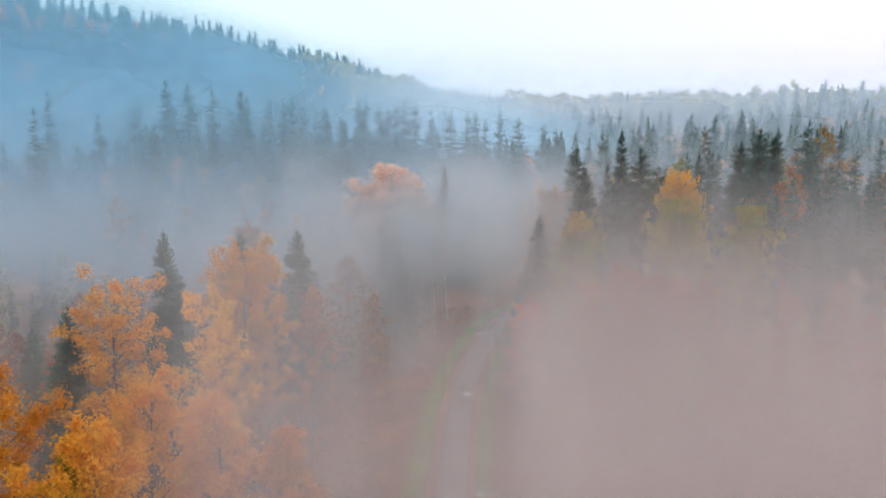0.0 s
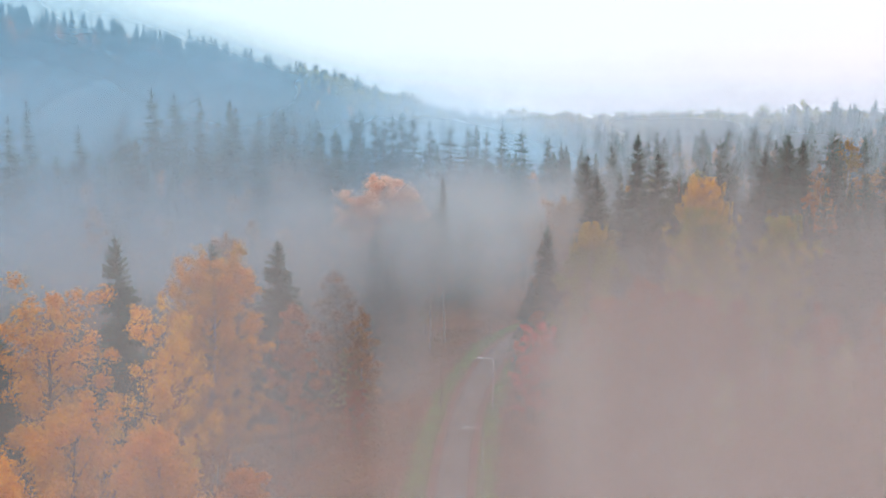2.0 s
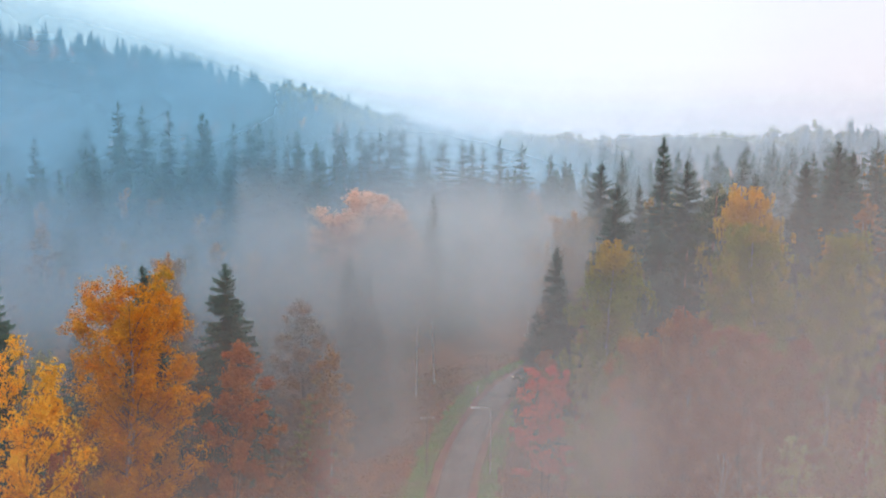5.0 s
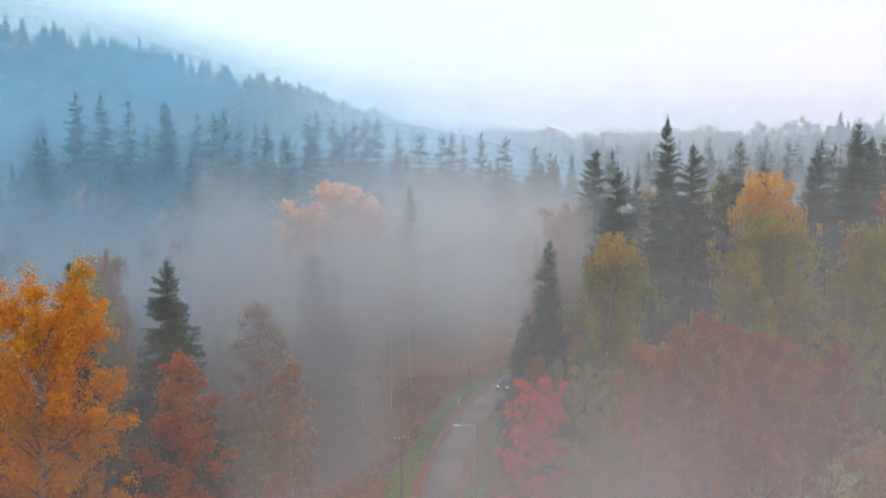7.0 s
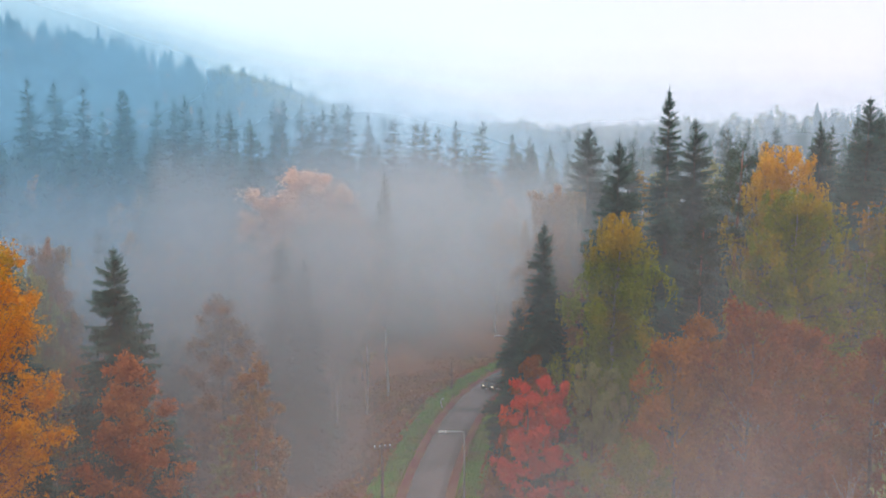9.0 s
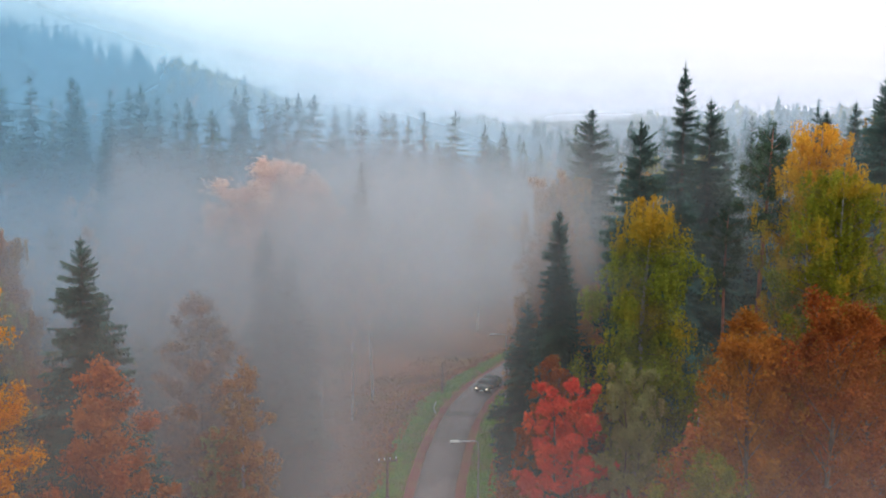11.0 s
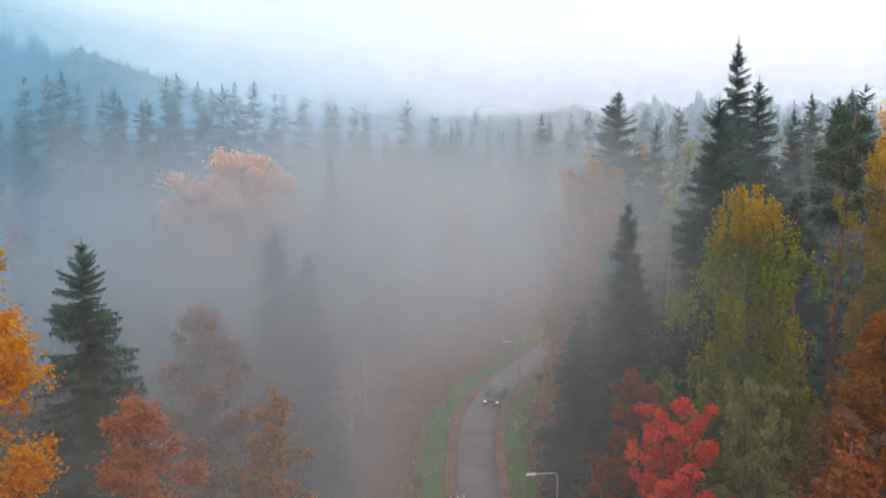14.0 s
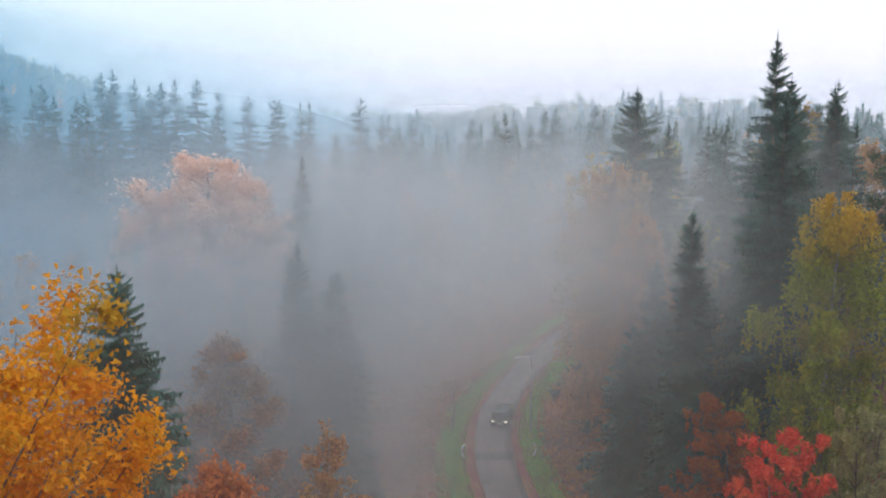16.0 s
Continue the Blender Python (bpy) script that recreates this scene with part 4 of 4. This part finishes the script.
# ---- undergrowth and grass: past counting ----
def strewn(name, n, lo, hi, y0, y1, size, spread, high, material, label, seed, upright=False):
    """Small leaves in tufts beside the road, between two offsets from its middle."""
    r = np.random.default_rng(seed)
    tufts = np.stack([r.uniform(lo, hi, n // 14), r.uniform(y0, y1, n // 14)], 1)
    tall = r.uniform(0.3, 1.0, len(tufts)) * high
    k = r.integers(0, len(tufts), n)
    px, py = tufts[k, 0] + r.normal(0, spread, n), tufts[k, 1] + r.normal(0, spread, n)
    px = np.clip(px, lo, hi) + road_x(py)
    c = np.stack([px, py, ground_z(px, py) + 0.04 + r.uniform(0, 1, n) * tall[k]], 1)
    if upright:
        a = np.stack([r.normal(0, 0.25, n), r.normal(0, 0.25, n), np.ones(n)], 1) * size * r.uniform(0.6, 1.4, (n, 1))
        b = np.stack([r.normal(0, 1, n), r.normal(0, 1, n), np.zeros(n)], 1)
        b *= 0.035 / (np.linalg.norm(b, axis=1)[:, None] + 1e-6)
        c[:, 2] = ground_z(px, py) + 0.01
        v = np.stack([c - b, c + b, c + a], 1).reshape(-1, 3)
        f = np.arange(3 * n).reshape(-1, 3)
    else:
        v, f = leaf_blades(c, size, r, 0, 0.7)
    return tagged(new(name, fast_mesh(name, v, f, material)), label, "undergrowth", kind="stuff")


strewn("verge_grass", 15000, -5.4, -2.7, 95, 200, 0.30, 0.5, 0.3, LEAF["grass"], "short green grass on the road's verge", 71, True)
strewn("verge_grass", 13000, 2.65, 5.0, 95, 200, 0.28, 0.5, 0.3, LEAF["grass"], "short green grass on the road's verge", 72, True)
strewn("undergrowth", 16000, -19, -4.8, 92, 198, 0.34, 0.7, 0.9, LEAF["brush"], "rusty brown undergrowth on the bank", 73)
strewn("undergrowth", 8000, 4.6, 13, 92, 190, 0.32, 0.7, 0.9, LEAF["brush"], "rusty brown undergrowth under the trees", 74)
strewn("undergrowth", 12000, -48, -17, 95, 165, 0.45, 1.2, 2.2, LEAF["brush"], "rusty brown bushes between the trees", 75)
strewn("undergrowth", 14000, 12, 48, 85, 150, 0.45, 1.2, 2.4, LEAF["brush"], "rusty brown bushes between the trees", 76)
ribbon_patch = ribbon("road_patch", -1.66, 1.66, 0.054, plain_material("dark_asphalt", (0.15, 0.14, 0.145), (0.11, 0.105, 0.11), 7.0, 0.6, 0.15), "darker asphalt strip across the road at the culvert", 167.2, 168.8, 0.04, 0.4, 9)


# ---- fog ----
def veil_mesh(material):
    """A sheet of mist, two wide and two high, to be scaled."""
    u, w = np.meshgrid(np.linspace(-1, 1, 9), np.linspace(-1, 1, 5))
    v = np.stack([u, 0 * u, w], -1).reshape(-1, 3)
    i, j = np.meshgrid(np.arange(4), np.arange(8), indexing="ij")
    q = np.stack([i * 9 + j, i * 9 + j + 1, (i + 1) * 9 + j + 1, (i + 1) * 9 + j], -1).reshape(-1, 4)
    return fast_mesh("fog_veil", v, q, material, True)


def veil(mesh, x, y, foot, top, half, label, back=12.0, fall=0.0):
    """A veil of mist standing on the line y, from foot to top, half metres to either side of x; back: degrees by which it leans away, fall: by which its top falls to the east."""
    ob = new("fog_veil", mesh)
    middle = (foot + top) / 2
    lean = Matrix.Rotation(radians(-back), 4, "X") @ Matrix.Rotation(radians(fall), 4, "Y")
    ob.matrix_world = Matrix.Translation((x, y + middle * math.tan(radians(back)), middle)) @ lean @ Matrix.Diagonal((half, 1, (top - foot) / 2 / math.cos(radians(back)), 1))
    return tagged(ob, label, "fog", "veils of fog", "stuff")


THIN = veil_mesh(fog_material("thin_haze", (0.64, 0.56, 0.54), (0.56, 0.45, 0.43), 0.042))
# the bluer cast of the western mist is painted into its colour
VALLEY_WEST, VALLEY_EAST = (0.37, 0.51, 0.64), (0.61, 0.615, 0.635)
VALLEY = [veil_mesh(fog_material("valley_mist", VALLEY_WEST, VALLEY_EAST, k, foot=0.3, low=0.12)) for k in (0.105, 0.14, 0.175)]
SLOPE = veil_mesh(fog_material("slope_mist", (0.72, 0.68, 0.69), (0.68, 0.69, 0.73), 0.19, low=0.15))
# the blue of distant air is painted into these far sheets' colours
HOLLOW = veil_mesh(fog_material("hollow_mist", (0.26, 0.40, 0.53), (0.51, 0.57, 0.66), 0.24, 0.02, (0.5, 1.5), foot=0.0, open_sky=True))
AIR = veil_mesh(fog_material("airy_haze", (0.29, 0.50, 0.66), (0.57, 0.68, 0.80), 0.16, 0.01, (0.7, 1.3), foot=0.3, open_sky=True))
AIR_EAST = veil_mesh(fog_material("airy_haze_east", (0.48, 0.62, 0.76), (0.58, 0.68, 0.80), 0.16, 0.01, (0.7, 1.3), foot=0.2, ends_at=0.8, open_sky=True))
# warm light off the autumn leaves is put into this mist's colour
NEAR = veil_mesh(fog_material("warm_tinted_mist", (0.80, 0.64, 0.59), (0.60, 0.46, 0.425), 0.095, foot=0.5, ends_at=0.9))
OVER = veil_mesh(fog_material("drifting_mist", (0.80, 0.68, 0.66), (0.68, 0.59, 0.575), 0.15, foot=0.4, ends_at=0.9, low=0.4))
EDGE = veil_mesh(fog_material("fog_bank", (0.70, 0.60, 0.58), (0.66, 0.555, 0.535), 0.15, 0.05, (0.3, 1.7), foot=0.5, ends_at=0.975, low=0.6))
EDGE_HIGH = veil_mesh(fog_material("high_fog_bank", (0.68, 0.62, 0.61), (0.66, 0.62, 0.63), 0.085, 0.05, (0.3, 1.7), foot=0.5, ends_at=0.975, low=0.1))
ROADSIDE = veil_mesh(fog_material("road_mist", (0.66, 0.59, 0.585), (0.64, 0.56, 0.55), 0.15, 0.05, (0.5, 1.5), foot=0.65, ends_at=0.75))
DIM = veil_mesh(fog_material("dense_mist", (0.46, 0.51, 0.57), (0.54, 0.56, 0.59), 0.17, foot=0.5, ends_at=0.5, low=0.7))
DRIFT = veil_mesh(fog_material("roadside_wisp", (0.66, 0.62, 0.63), (0.66, 0.60, 0.60), 0.03, 0.06, (0.4, 1.6), foot=0.5, ends_at=0.5, low=0.0))
CORE = veil_mesh(fog_material("drifting_bank", (0.66, 0.63, 0.64), (0.66, 0.60, 0.60), 0.12, 0.05, (0.5, 1.5), foot=0.5, ends_at=0.5))
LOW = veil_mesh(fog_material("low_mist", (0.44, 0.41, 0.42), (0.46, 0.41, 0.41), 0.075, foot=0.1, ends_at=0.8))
BAND = veil_mesh(fog_material("high_wisp", (0.74, 0.74, 0.76), (0.78, 0.74, 0.75), 0.08, foot=0.55, low=0.0))
# distance's blue and lilac are painted into the next two colours as well
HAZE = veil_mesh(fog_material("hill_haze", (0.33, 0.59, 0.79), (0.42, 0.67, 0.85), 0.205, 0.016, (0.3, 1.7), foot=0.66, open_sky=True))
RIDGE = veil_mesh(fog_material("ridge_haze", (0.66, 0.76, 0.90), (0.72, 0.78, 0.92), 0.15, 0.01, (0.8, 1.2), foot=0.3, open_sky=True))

for y in (95, 105, 115, 125, 134, 142.6):
    veil(THIN, -62 + 3 * math.sin(y), y, -18, 36, 75, "thin haze between the near trees")
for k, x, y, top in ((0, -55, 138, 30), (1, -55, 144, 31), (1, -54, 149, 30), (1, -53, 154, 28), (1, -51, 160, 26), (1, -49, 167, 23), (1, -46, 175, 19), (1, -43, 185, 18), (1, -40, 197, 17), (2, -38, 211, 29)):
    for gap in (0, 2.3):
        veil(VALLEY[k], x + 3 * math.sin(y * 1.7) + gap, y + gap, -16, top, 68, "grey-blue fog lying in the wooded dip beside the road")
for y in (133, 149.3, 166, 187, 209):
    veil(SLOPE, 53 + 2 * math.sin(y * 1.3), y, -14, 37, 60, "thin fog drifting between the trees of the slope")
for y in (141.6, 143.3, 145.6, 147.9, 152.5, 155, 157.4, 159.2, 164.6, 168.3):
    veil(VALLEY[1], 7.5, y, -10, 33, 17, "grey fog drifting across the road's bend")
for y in (58.5, 64.8, 69.4, 74.2):
    veil(NEAR, 32, y, -6, 34 - (y - 46) * 0.17, 40, "bank of pinkish fog hanging over the near slope", 0)
for x, y, top in ((-36, 79, 25), (-36, 88, 24)):
    veil(NEAR, x, y, -8, top, 34, "bank of pinkish fog hanging over the near slope", 0)
for x, y in ((2.7, 26), (2.7, 33), (3.0, 40), (3.0, 43)):
    veil(EDGE, x + 45, y, 3, 46 - (y - 24) * 0.1, 45, "drifting fog over the near slope", 0)
for x, y in ((2.6, 63), (2.4, 66.3), (2.4, 70.6), (2.2, 73)):
    veil(EDGE_HIGH, x + 45, y, 1, 39, 45, "drifting fog over the near slope", 0)
for y in (34, 38.5, 43, 46):
    veil(CORE, -7.2, y, -5, 45, 6.5, "bank of grey fog over the dip", 0)
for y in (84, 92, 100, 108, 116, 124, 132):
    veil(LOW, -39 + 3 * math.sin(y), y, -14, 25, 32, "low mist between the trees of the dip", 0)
for y, top in ((25.5, 38.9), (31, 38.0), (37, 37.2), (42.5, 36.5), (50, 35.1), (56, 33.6)):
    veil(ROADSIDE, 14, y, -12, top, 18, "drifting fog over the road", 0)
for y in (80.5, 84, 87.5):
    veil(ROADSIDE, 4.5, y, -10, 28, 9.5, "drifting fog over the road", 0)
for y, top in ((57, 43), (68, 41)):
    veil(OVER, 48.5, y, 3, top, 45, "drifting fog over the near slope", 0)
for y in (61, 64.5, 71.5):
    veil(OVER, 21, y, 2, 34, 17, "drifting fog over the near slope", 0)
for y in (37, 41, 45):
    veil(BAND, -23.5, y, 19, 47, 24, "high wisp of fog over the near slope", 0)
for y in (98, 103, 108):
    veil(DRIFT, -6.5, y, -4, 34.5, 9, "thin fog drifting beside the road", 0)
for y in (201,):
    veil(OVER, -9, y, -2, 32, 24, "pale fog drifting before a pink aspen")
for y in (146.6, 147.6, 148.7, 149.8, 150.7, 152.1):
    veil(DIM, -10.5, y, -14, 30, 13, "grey fog lying before two dim spruces")
# the far hollow, the hill and the ridge: tinted sheets painted as distance haze, which all lean alike
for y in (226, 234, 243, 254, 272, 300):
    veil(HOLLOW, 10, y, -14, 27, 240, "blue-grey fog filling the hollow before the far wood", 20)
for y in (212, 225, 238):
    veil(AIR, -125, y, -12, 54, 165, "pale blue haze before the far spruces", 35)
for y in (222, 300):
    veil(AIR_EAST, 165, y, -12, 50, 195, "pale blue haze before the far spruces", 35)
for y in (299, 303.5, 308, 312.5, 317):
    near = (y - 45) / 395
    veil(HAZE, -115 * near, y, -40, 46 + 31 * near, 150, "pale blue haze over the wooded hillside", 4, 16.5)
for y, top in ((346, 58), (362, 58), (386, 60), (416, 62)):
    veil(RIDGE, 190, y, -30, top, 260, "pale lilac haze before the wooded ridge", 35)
